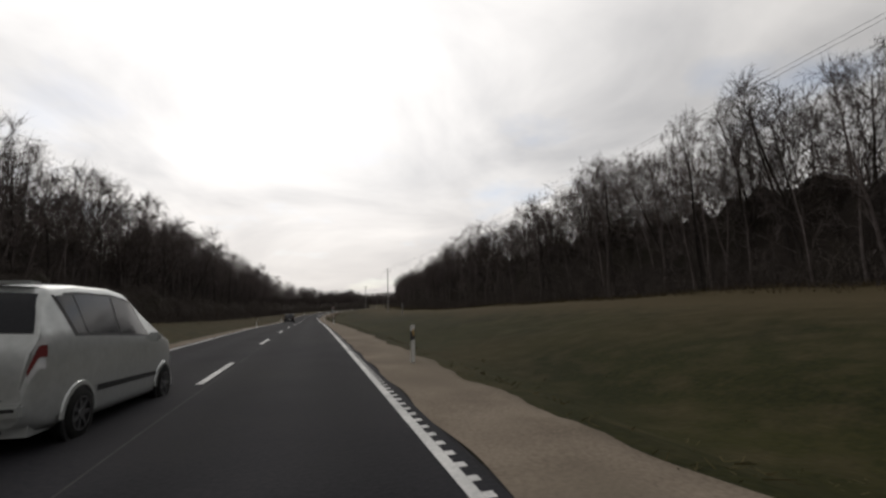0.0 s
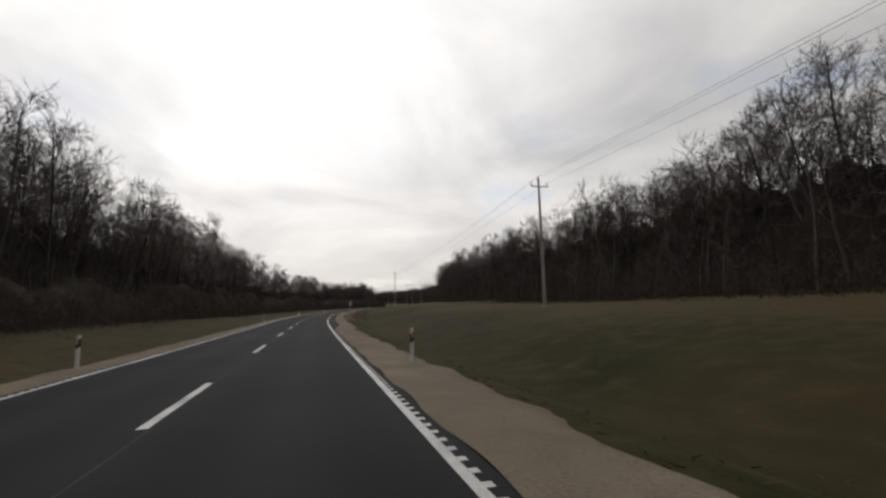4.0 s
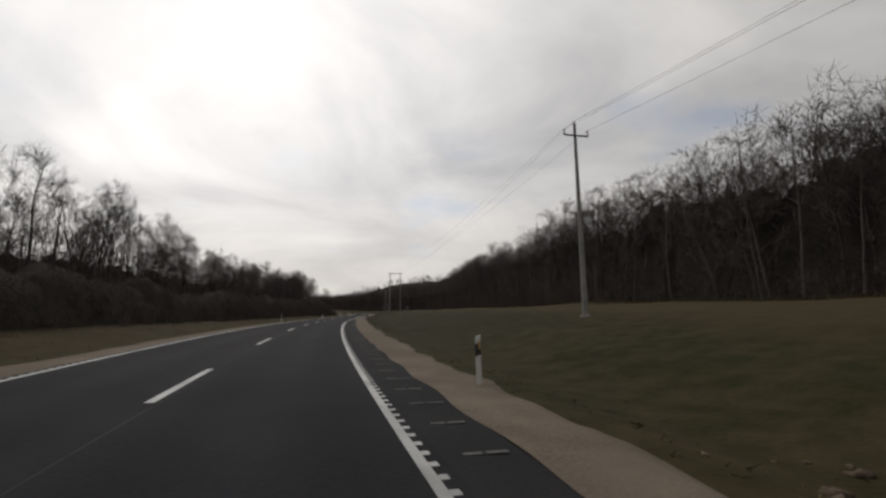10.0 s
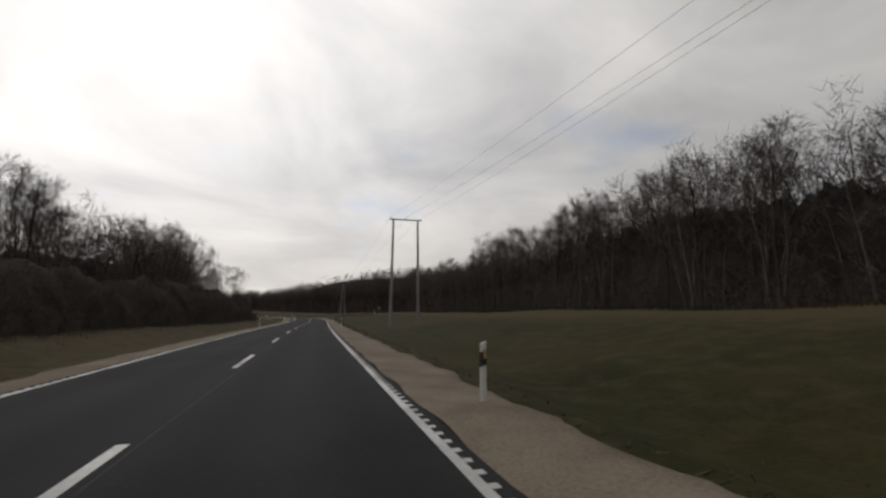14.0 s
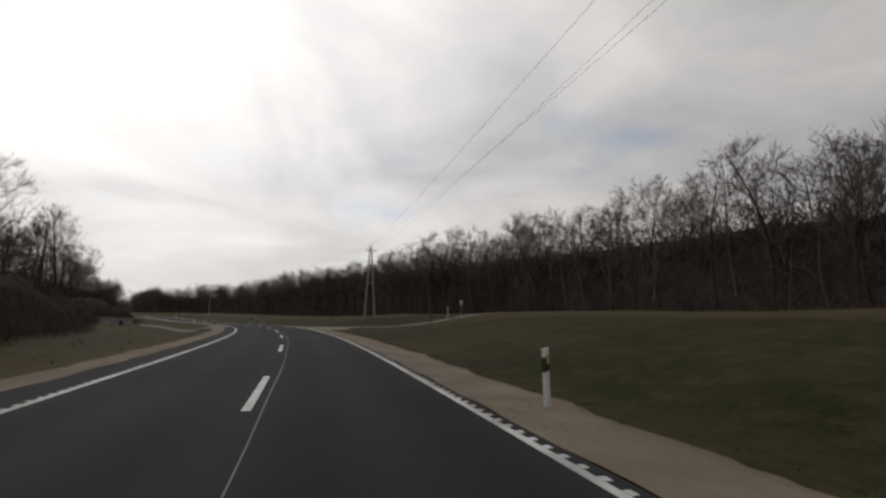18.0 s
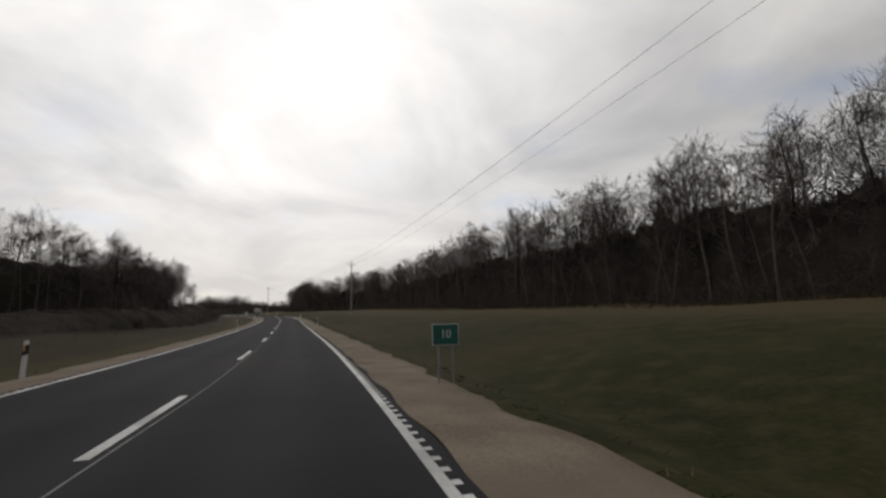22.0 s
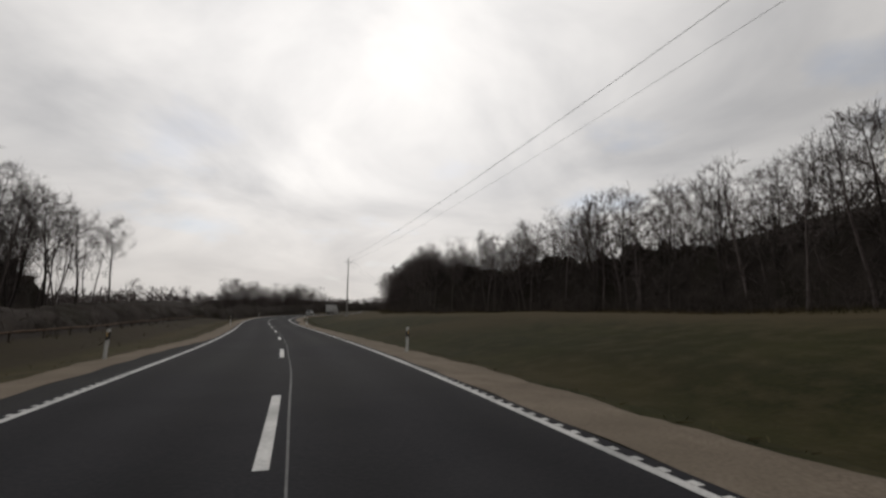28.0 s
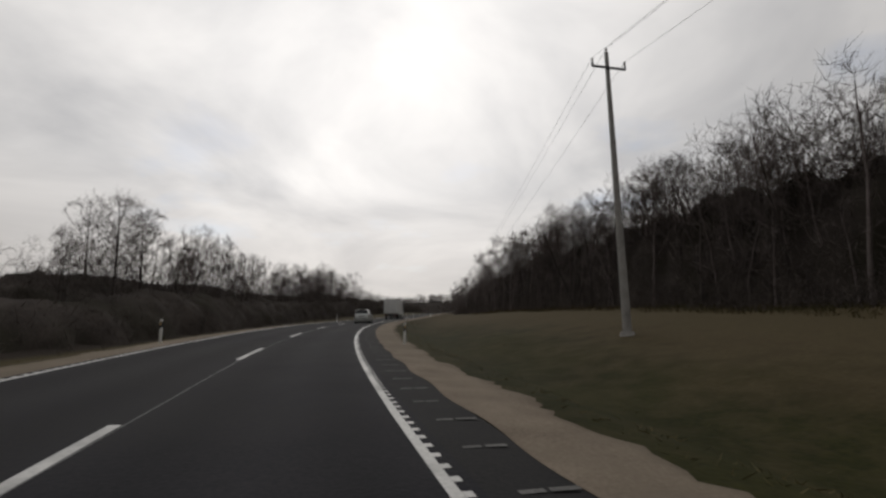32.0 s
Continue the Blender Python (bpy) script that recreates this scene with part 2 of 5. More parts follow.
DARKSTEEL = material("dull_steel", (0.08, 0.08, 0.085), (0.14, 0.14, 0.14), 3, 0.6, 0.05, 8, metal=0.5)
CERAMIC = material("brown_insulator", (0.05, 0.03, 0.022), (0.10, 0.06, 0.045), 5, 0.25)
PLASTIC = material("white_plastic", (0.52, 0.52, 0.50), (0.70, 0.70, 0.68), 2.0, 0.5, 0, 8, stain=((0.45, 0.43, 0.39), 3.0))
BLACK = material("black_plastic", (0.010, 0.010, 0.011), (0.022, 0.022, 0.022), 4, 0.55)
REFLECTOR = material("amber_reflector", (0.45, 0.30, 0.12), (0.6, 0.42, 0.2), 5, 0.2)
SIGN_WHITE = material("sign_white", (0.50, 0.50, 0.50), (0.62, 0.62, 0.61), 2, 0.4)
SIGN_RED = material("sign_red", (0.20, 0.025, 0.022), (0.28, 0.035, 0.03), 3, 0.4)
SIGN_GREEN = material("sign_green", (0.006, 0.075, 0.060), (0.010, 0.105, 0.085), 3, 0.4)
SIGN_BLACK = material("sign_black", (0.012, 0.012, 0.012), (0.02, 0.02, 0.02), 3, 0.5)
SILVER = material("silver_car_paint", (0.42, 0.435, 0.425), (0.50, 0.515, 0.505), 1.5, 0.28, 0, 8, metal=0.5)
BLACKCAR = material("black_car_paint", (0.010, 0.010, 0.012), (0.016, 0.016, 0.018), 1.5, 0.18, 0, 8, gloss=0.6)
WHITECAR = material("white_car_paint", (0.55, 0.55, 0.55), (0.68, 0.68, 0.67), 1.5, 0.3, 0, 8)
CARGLASS = material("tinted_glass", (0.008, 0.009, 0.012), (0.014, 0.015, 0.019), 2, 0.08, gloss=0.25)
RUBBER = material("tyre_rubber", (0.012, 0.012, 0.012), (0.022, 0.022, 0.021), 8, 0.85)
ALLOY = material("alloy_rim", (0.11, 0.11, 0.115), (0.19, 0.19, 0.195), 6, 0.35, metal=0.7)
TAILRED = material("red_lens", (0.13, 0.030, 0.030), (0.19, 0.045, 0.045), 6, 0.15)
CLEARLENS = material("clear_lens", (0.45, 0.45, 0.45), (0.6, 0.6, 0.6), 6, 0.12)
CANVAS = material("white_truck_canvas", (0.50, 0.50, 0.49), (0.66, 0.66, 0.64), 0.8, 0.7, 0.1, 8)
RUST = material("rusty_rail", (0.07, 0.045, 0.032), (0.14, 0.09, 0.06), 2, 0.8, 0.2, 9)


# mesh helpers
def mesh_object(name, verts, faces, mat, parent=None, label="", smooth=False):
    me = bpy.data.meshes.new(name)
    me.from_pydata([tuple(v) for v in verts], [], [tuple(f) for f in faces])
    me.materials.append(mat)
    if smooth:
        me.shade_smooth()
    me.update()
    ob = new(name, me)
    if parent:
        ob.parent = parent
    return tagged(ob, label)


def fast_mesh(name, verts, quads, mat, smooth=False):
    """A mesh from arrays: verts n x 3, quads m x 4."""
    me = bpy.data.meshes.new(name)
    verts, quads = np.ascontiguousarray(verts, np.float32), np.ascontiguousarray(quads, np.int32)
    me.vertices.add(len(verts))
    me.vertices.foreach_set("co", verts.ravel())
    me.loops.add(quads.size)
    me.loops.foreach_set("vertex_index", quads.ravel())
    me.polygons.add(len(quads))
    me.polygons.foreach_set("loop_start", np.arange(len(quads), dtype=np.int32) * quads.shape[1])
    me.materials.append(mat)
    me.update(calc_edges=True)
    if smooth:
        me.shade_smooth()
    return me


def part(name, bm, mat, parent, label=""):
    me = bpy.data.meshes.new(name)
    bm.normal_update()
    bm.to_mesh(me)
    bm.free()
    me.materials.append(mat)
    ob = new(name, me)
    if parent:
        ob.parent = parent
    return tagged(ob, label)


def box(sx, sy, sz, at=(0, 0, 0), turn=None, bevel=0.0, taper=1.0):
    bm = bmesh.new()
    bmesh.ops.create_cube(bm, size=1.0)
    for v in bm.verts:
        k = taper if v.co.z > 0 else 1.0
        v.co = Vector((v.co.x * sx * k, v.co.y * sy * k, v.co.z * sz))
    if bevel:
        bmesh.ops.bevel(bm, geom=bm.edges[:], offset=bevel, segments=2, affect="EDGES")
    m = Matrix.Translation(at)
    if turn is not None:
        m = m @ turn
    bm.transform(m)
    return bm


def rod(p0, p1, r0, r1=None, sides=10):
    bm = bmesh.new()
    p0, p1 = Vector(p0), Vector(p1)
    bmesh.ops.create_cone(bm, cap_ends=True, segments=sides, radius1=r0, radius2=r0 if r1 is None else r1, depth=(p1 - p0).length)
    bm.transform(Matrix.Translation((p0 + p1) / 2) @ (p1 - p0).to_track_quat("Z", "Y").to_matrix().to_4x4())
    return bm


def plus(a, b):
    """Adds b into a."""
    me = bpy.data.meshes.new("joint")
    b.to_mesh(me)
    b.free()
    a.from_mesh(me)
    bpy.data.meshes.remove(me)
    return a


def slab(outline, depth, m=None):
    """A plate from an outline in x, z, its front at y = 0 and its back at y = depth."""
    bm = bmesh.new()
    front = [bm.verts.new((x, 0, z)) for x, z in outline]
    back = [bm.verts.new((x, depth, z)) for x, z in outline]
    bm.faces.new(front)
    bm.faces.new(back[::-1])
    n = len(outline)
    for i in range(n):
        bm.faces.new((front[i], back[i], back[(i + 1) % n], front[(i + 1) % n]))
    bmesh.ops.recalc_face_normals(bm, faces=bm.faces[:])
    if m:
        bm.transform(m)
    return bm


def thing(name, m, label, category, group=""):
    ob = new(name)
    ob.matrix_world = m
    ob.empty_display_size = 0.3
    return tagged(ob, label, category, group)


# curvature per thousand metres each 20 m, grade and cross fall in percent each 50 m
CURVATURE = (0.27, 0.17, 0.06, -0.04, -0.08, 0.01, 0.10, -0.03, -0.36, -0.74, -1.08, -1.30, -1.43, -1.66, -1.94, -2.08, -1.82, -1.27, -0.74, -0.37, -0.32, -0.47, -0.48, -0.14, 0.66, 1.93, 3.20, 3.98, 4.04, 3.26, 1.93, 0.69, -0.00, -0.10, 1.86, 3.00, 1.80, 2.13, 1.85, 0.78, -0.97, -2.83, -4.10, -4.64, -4.30, -2.80, -1.20, -0.20, 0.00, 0.00, 0.00, 0.00, 0.00, 0.00, 0.00, 0.00, 0.00, 0.00, 0.00, 0.00, 0.00, 0.00, 0.00, 0.00, 0.00, 0.00, 0.00)
GRADE = (2.41, 2.22, 0.73, 1.98, 2.86, 2.95, 4.03, 2.88, 3.28, 2.75, 3.86, 2.99, 2.99, 3.92, 5.50, 2.86, 4.05, 4.72, 4.20, 5.00, 5.00, 4.50, 4.00, 3.41, 3.40, 3.39, 3.39, 3.39)
BANK = (1.55, 1.81, 1.05, 0.81, -1.37, -0.75, -0.83, 0.92, 2.06, 0.79, -0.58, 1.34, -0.30, 0.91, 2.19, 0.61, -1.16, -1.55, -0.50, -0.30, -0.18, -0.11, -0.07, -0.04, -0.03, -0.02, -0.01, -0.01)
DASH_AT, DASH_LONG = -1.04, 4.17
POST_AT = 12.5
POLES = ((-12.0, 26.0, 12.6, "single"), (142.0, 24.5, 13.4, "single"), (283.0, 19.5, 13.8, "single"), (420.0, 13.6, 14.9, "h_frame"), (539.5, 20.3, 13.3, "a_frame"), (673.0, 17.4, 13.2, "single"),
         (820.0, 15.9, 14.5, "single"), (970.0, 15.0, 13.0, "single"), (1130.0, 16.0, 13.0, "single"))
EMERGENT = ((470.5, 43.5, 23.0, 8), (466.5, 47.0, 21.0, 5), (247.0, 42.0, 18.4, 2), (234.0, 43.0, 16.5, 0), (274.0, -36.0, 24.0, 3), (279.0, -34.0, 22.5, 1), (541.0, -26.5, 16.0, 3), (544.0, -25.0, 17.5, 1),
            (512.0, -24.0, 16.5, 0), (332.0, 40.0, 18.5, 1), (123.0, 39.0, 20.0, 3), (127.0, 41.0, 18.5, 0))
WARNING_AT, KM_AT, TRACK_SIGN_AT = (222.0, 7.2), (567.5, 5.4), (525.5, 28.1)
CARS = ((6.25, -1.50, "silver grey compact minivan in the overtaking lane", SILVER, 4.66, 1.80, 1.96, True, -3.0),
        (89.2, -1.9, "black five-door hatchback in the overtaking lane", BLACKCAR, 4.2, 1.75, 1.56, False),
        (857.0, 1.7, "silver grey compact minivan far ahead on the road", SILVER, 4.36, 1.77, 1.66, True))
LORRIES = ((886.0, 1.75, "white box lorry far ahead on the road", CANVAS),)

# alignment of the road: distance along it, heading, height, cross fall
STEP = 2.5
S_ALL = np.arange(-60.0, 1230.0, STEP)
k_all = np.interp(S_ALL, -30 + 20.0 * np.arange(len(CURVATURE)), np.array(CURVATURE) / 1000.0)
g_all = np.interp(S_ALL, -30 + 50.0 * np.arange(len(GRADE)), np.array(GRADE) / 100.0)
b_all = np.interp(S_ALL, -30 + 50.0 * np.arange(len(BANK)), np.array(BANK) / 100.0)


def run_up(rate):
    total = np.concatenate([[0], np.cumsum((rate[1:] + rate[:-1]) / 2 * STEP)])
    return total - np.interp(0.0, S_ALL, total)


h_all = run_up(k_all)
x_all, y_all, z_all = run_up(-np.sin(h_all)), run_up(np.cos(h_all)), run_up(g_all)


def heading(s):
    return np.interp(s, S_ALL, h_all)


def across(s, o, z=0.0):
    """Place at distance s along the road, o to the right of its middle, z over the carriageway's plane."""
    s, o = np.broadcast_arrays(np.asarray(s, float), np.asarray(o, float))
    h = heading(s)
    roll = np.interp(s, S_ALL, b_all) * np.clip(o, -6, 6)
    return np.stack([np.interp(s, S_ALL, x_all) + o * np.cos(h), np.interp(s, S_ALL, y_all) + o * np.sin(h), np.interp(s, S_ALL, z_all) + roll + z], -1)


def smooth(a, b, x):
    t = np.clip((x - a) / (b - a), 0, 1)
    return t * t * (3 - 2 * t)


def wave(x, y, seed=0.0):
    """Soft rolling, about -1 to 1."""
    return (np.sin(x * 0.13 + y * 0.07 + seed) + np.sin(x * -0.05 + y * 0.17 + 2.1 * seed) + np.sin(x * 0.31 - y * 0.23 + seed * 3.3) * 0.5) / 2.5


# the carriageway widens by a hard strip inside the bends
def strip_right(s):
    return 0.33 + 0.85 * (smooth(138, 152, s) - smooth(322, 336, s)) + 0.85 * (smooth(768, 782, s) - smooth(930, 950, s))


def strip_left(s):
    return 0.33 + 0.85 * (smooth(454, 468, s) - smooth(528, 540, s)) + 0.8 * (smooth(680, 692, s) - smooth(722, 735, s))


# the wood's edge on both sides: distance along the road, offset, tree height, density
RIGHT_WOOD = ((-60, 33, 15, 1), (20, 34, 16, 1), (35, 34, 18, 1), (50, 34, 17.5, 1), (75, 34, 18, 1), (92, 34, 18, 1), (112, 34, 17, 1), (118, 33, 17, 1), (127, 33, 16.5, 1), (131, 34, 15.5, 1), (145, 37, 16.8, 1), (200, 36, 14.5, 1), (240, 37, 13, 1), (265, 38, 13, 1), (285, 38, 16.8, 1), (310, 37, 16.3, 1), (330, 36, 15.5, 1), (345, 36, 15.5, 1), (385, 36, 16, 1),
              (415, 36, 17, 1), (450, 38, 16.5, 1), (470, 40, 15.5, 1), (520, 40, 17, 1), (545, 38, 18.5, 1), (585, 36, 17, 1), (610, 35, 16, 1), (640, 33, 16, 1), (662, 32, 16, 1), (674, 32, 14, 1), (720, 36, 14.5, 1), (750, 40, 16, 1), (780, 35, 14.5, 1), (796, 29, 13.5, 1), (812, 29, 14.5, 1), (830, 31, 15.5, 1),
              (870, 26, 15, 1), (900, 22, 14, 1), (950, 15, 13, 1), (1000, 11, 11, 1), (1100, 10, 10, 1), (1500, 16, 10, 1))
LEFT_WOOD = ((-60, 25, 20, 1), (60, 25, 20, 1), (140, 27, 23.5, 1), (200, 29, 21.5, 1), (270, 31, 17.5, 1), (310, 32, 15.5, 1), (380, 28, 15, 1), (425, 28, 15.5, 1), (450, 28, 17, 1), (480, 28, 17, 1), (492, 32, 16, 1), (512, 38, 14, 1), (560, 36, 15.5, 1),
             (595, 31, 14.5, 1), (612, 22, 13, 1), (622, 14.5, 11.5, 1), (640, 13.5, 10, 1), (654, 16, 8.5, 1), (668, 26, 12, 1), (680, 30, 13.5, 1), (704, 30, 13, 1), (711, 30, 12, 0.15), (752, 30, 17, 0.2), (760, 29, 17, 0.95), (785, 28, 16.5, 0.9), (790, 26, 8, 0.1), (805, 16, 7, 0.1), (815, 11, 5, 0.3),
             (822, 11, 6, 0.35), (832, 11, 6, 0.4), (838, 11.5, 9.8, 1), (866, 12, 10, 1), (872, 14, 9, 0.8), (915, 17, 12.5, 1), (938, 18, 13.5, 1), (958, 18, 9.5, 1), (1000, 18, 8, 1), (1100, 19, 7, 1), (1500, 26, 8, 1))


# where the brushwood in front of the trees begins, and its height
LEFT_BRUSH = ((-60, 23, 6), (70, 23, 6), (100, 20, 5.5), (140, 18.5, 5), (200, 16.5, 5), (260, 15.5, 5), (340, 14.5, 5), (400, 15, 5), (465, 13.2, 5), (490, 14.7, 5), (505, 15.5, 4.5), (522, 20, 3), (538, 20, 3.5), (547, 15, 3.2),
              (560, 17, 1.6), (600, 18, 1.4), (615, 16, 2.0), (626, 13.5, 2.2), (656, 13.2, 2.6), (672, 14.0, 3.2), (700, 14.5, 2.8), (712, 14.5, 2.0), (806, 14.5, 2.3), (815, 10.5, 2.6), (832, 9.5, 2.8), (870, 11, 3.2), (950, 16, 5), (1500, 24, 6))


def brush(side, s):
    """Edge and height of the brushwood."""
    if side > 0:
        return wood(1, s)[0], np.full(np.shape(s), 5.0)
    rows = np.array(LEFT_BRUSH)
    return np.interp(s, rows[:, 0], rows[:, 1]), np.interp(s, rows[:, 0], rows[:, 2])


def wood(side, s):
    rows = np.array(RIGHT_WOOD if side > 0 else LEFT_WOOD, float)
    return [np.interp(s, rows[:, 0], rows[:, i]) for i in (1, 2, 3)]


def rise(s, o):
    """Height of the natural ground over the carriageway's plane."""
    s, o = np.broadcast_arrays(np.asarray(s, float), np.asarray(o, float))
    a = np.abs(o)
    right = o > 0
    kerb = 3.5 + np.where(right, strip_right(s), strip_left(s))
    edge = np.where(right, wood(1, s)[0], wood(-1, s)[0])
    d = a - kerb
    z = -0.05 - 0.05 * np.clip(d, 0, 1.9)                      # gravel shoulder
    mouth = np.where(right, smooth(500, 510, s) - smooth(531, 540, s), 0)   # level ground where the track joins
    z = z + (1 - mouth) * (-0.55 * smooth(1.9, 4.2, d) + 0.45 * smooth(4.8, 9.0, d))
    z = z + np.where(right, 1.45, 0.8) * (smooth(5, 18, d) * (1 - mouth) + smooth(10, 34, d) * mouth) + np.where(right, 1.0, 0.5) * smooth(13, 34, d)
    z = z + 0.10 * wave(s * 2.2, o * 2.5, 1.0) * smooth(2.2, 6, d)
    bank = np.where(right, smooth(176, 190, s) - smooth(250, 262, s), 0)   # dug bank
    z = z + bank * (0.70 * smooth(3.0, 4.5, d) + 0.30 * wave(s * 9, o * 9, 4.0) * smooth(2.4, 3.4, d) * (1 - smooth(6, 9, d)))
    hill = np.where(right, 3.5 + 2.5 * (smooth(470, 530, s) - smooth(680, 760, s)), 4.5 * (1 - smooth(690, 720, s) + smooth(850, 900, s)))
    z = z + hill * smooth(0, 60, a - edge) + 0.4 * wave(s, o, 2.0) * smooth(12, 40, d)
    return z


JUNCTION = 523.4   # side track on the right


def ribbon_mesh(name, s, offsets, lift, mat, kind="structure", label="", category=""):
    """A strip along the road; offsets is a list of functions or numbers, lift likewise."""
    cols = []
    for o, z in zip(offsets, lift):
        oo = o(s) if callable(o) else np.full_like(s, o)
        zz = z(s, oo) if callable(z) else z
        cols.append(across(s, oo, zz))
    v = np.stack(cols, 1)
    n, m = v.shape[:2]
    i = (np.arange(n - 1)[:, None] * m + np.arange(m - 1)[None, :]).ravel()
    q = np.stack([i, i + 1, i + m + 1, i + m], 1)
    ob = new(name, fast_mesh(name, v.reshape(-1, 3), q, mat, True))
    return tagged(ob, label, category, kind=kind)


road_s = np.arange(-40.0, 1215.0, 3.0)
road = ribbon_mesh("road", road_s, [-3.75, -1.9, 0.0, 1.9, 3.75], [0.0] * 5, ASPHALT, label="dark grey two-lane asphalt country road", category="road")
lane = road.data.attributes.new("lane", "FLOAT", "POINT")
lane.data.foreach_set("value", np.tile(np.array([-3.75, -1.9, 0.0, 1.9, 3.75], np.float32), len(road_s)))
near_s = np.arange(-40.0, 1215.0, 1.5)
ribbon_mesh("road_shoulder_1", near_s, [3.74, lambda s: 3.5 + strip_right(s) * 0.6, lambda s: 3.5 + strip_right(s)], [-0.004, -0.012, -0.03], SHOULDER_ASPHALT,
            label="black asphalt strip beside the edge line, widened in the bend", category="road shoulder")
ribbon_mesh("road_shoulder_2", near_s, [lambda s: -3.5 - strip_left(s), lambda s: -3.5 - strip_left(s) * 0.6, -3.74], [-0.03, -0.012, -0.004], SHOULDER_ASPHALT,
            label="black asphalt strip beside the far edge line", category="road shoulder")


def ragged(s, seed):
    fray = 0.4 + 0.9 * smooth(760, 785, s)   # torn turf in the last bend
    return 0.16 * np.sin(s * 0.9 + seed) * np.sin(s * 0.37 + seed * 2) + 0.07 * np.sin(s * 2.3 + seed) + fray * (0.07 * np.sin(s * 5.3 + 2 * np.sin(s * 1.9)) + 0.05 * np.sin(s * 9.7 + 3 * np.sin(s * 0.8)))


verge_s = np.arange(-40.0, 1215.0, 0.3)


def gravel_in(side):
    return lambda s: side * (3.5 + (strip_right(s) if side > 0 else strip_left(s)) - 0.03 + 0.05 * np.sin(s * 1.7))


def gravel_at(side, k):
    return lambda s: side * (3.5 + (strip_right(s) if side > 0 else strip_left(s)) + ((1.85 - 0.35 * strip_right(s)) if side > 0 else (1.45 - 0.15 * strip_left(s))) * k + (ragged(s, side * 2.0) if k >= 1 else 0))


def gravel_lift(s, o):
    return rise(s, o) + 0.035


for side in (1, -1):
    cols = [gravel_in(side)] + [gravel_at(side, k) for k in (0.25, 0.5, 0.8, 1, 1.05)]
    lifts = [lambda s, o: np.full_like(s, -0.02)] + [gravel_lift] * 3 + [lambda s, o: rise(s, o) + 0.028, lambda s, o: rise(s, o) - 0.15]
    if side < 0:
        cols, lifts = cols[::-1], lifts[::-1]
    ribbon_mesh("gravel_verge_%d" % (1 if side > 0 else 2), verge_s, cols, lifts, GRAVEL, label="sandy beige gravel verge along the asphalt", category="verge")

# the ground: fine near the road, then out to the horizon
g_s = np.arange(-60.0, 1225.0, 2.5)
g_off = np.concatenate([np.arange(3.3, 14, 0.7), np.arange(14, 46, 2.5), np.array([46, 50, 55, 60, 66, 74, 84])])
v_parts, q_parts, base = [], [], 0


def grid_quads(n, m, start):
    i = (np.arange(n - 1)[:, None] * m + np.arange(m - 1)[None, :]).ravel()
    return np.stack([i, i + 1, i + m + 1, i + m], 1) + start


for side in (-1, 1):
    oo = side * (g_off if side > 0 else g_off[::-1])
    ss, of = np.meshgrid(g_s, oo, indexing="ij")
    v_parts.append(across(ss, of, np.where(np.abs(of) < 3.6, -0.12, rise(ss, of))).reshape(-1, 3))
    q_parts.append(grid_quads(len(g_s), len(oo), base))
    base += ss.size
# far land: height follows the nearest stretch of road
gx = np.concatenate([np.linspace(-4000, -500, 12), np.arange(-450, 800, 25.0), np.linspace(850, 4200, 12)])
gy = np.concatenate([np.linspace(-3500, -350, 10), np.arange(-300, 2000, 25.0), np.linspace(2050, 5500, 12)])
fx, fy = np.meshgrid(gx, gy, indexing="ij")
cx, cy, cz = x_all[::6], y_all[::6], z_all[::6]
keep = S_ALL[::6] < 960
d2 = (fx[..., None] - cx) ** 2 + (fy[..., None] - cy) ** 2
near_i = d2.argmin(-1)
road_gap = np.sqrt(d2.min(-1))
dist = np.sqrt(d2[..., keep].min(-1))
near_s, near_h = S_ALL[::6][near_i], h_all[::6][near_i]
to_right = (fx - cx[near_i]) * np.cos(near_h) + (fy - cy[near_i]) * np.sin(near_h)
far_left = 1 - 0.85 * smooth(660, 720, near_s) * (1 - smooth(-190, -40, to_right))   # open land on the left
fz = cz[near_i] + 4.5 * smooth(70, 95, road_gap) - 9.0 * (1 - smooth(50, 84, road_gap)) - 1.5 + smooth(80, 160, road_gap) * 50 * smooth(120, 560, dist) * far_left * (0.72 + 0.28 * wave(fx * 0.045, fy * 0.04, 7.0))
fz = fz + 34 * smooth(74, 190, road_gap) * (1 - smooth(420, 700, road_gap)) * (smooth(440, 540, near_s) - smooth(860, 960, near_s)) * (to_right > 0)   # wooded rise on the right
v_parts.append(np.stack([fx, fy, fz], -1).reshape(-1, 3))
q_parts.append(grid_quads(len(gx), len(gy), base)[:, ::-1])
ground = new("ground", fast_mesh("ground", np.concatenate(v_parts), np.concatenate(q_parts), MEADOW, True))
tagged(ground, "olive brown early spring meadow beside the road", "ground", kind="structure")
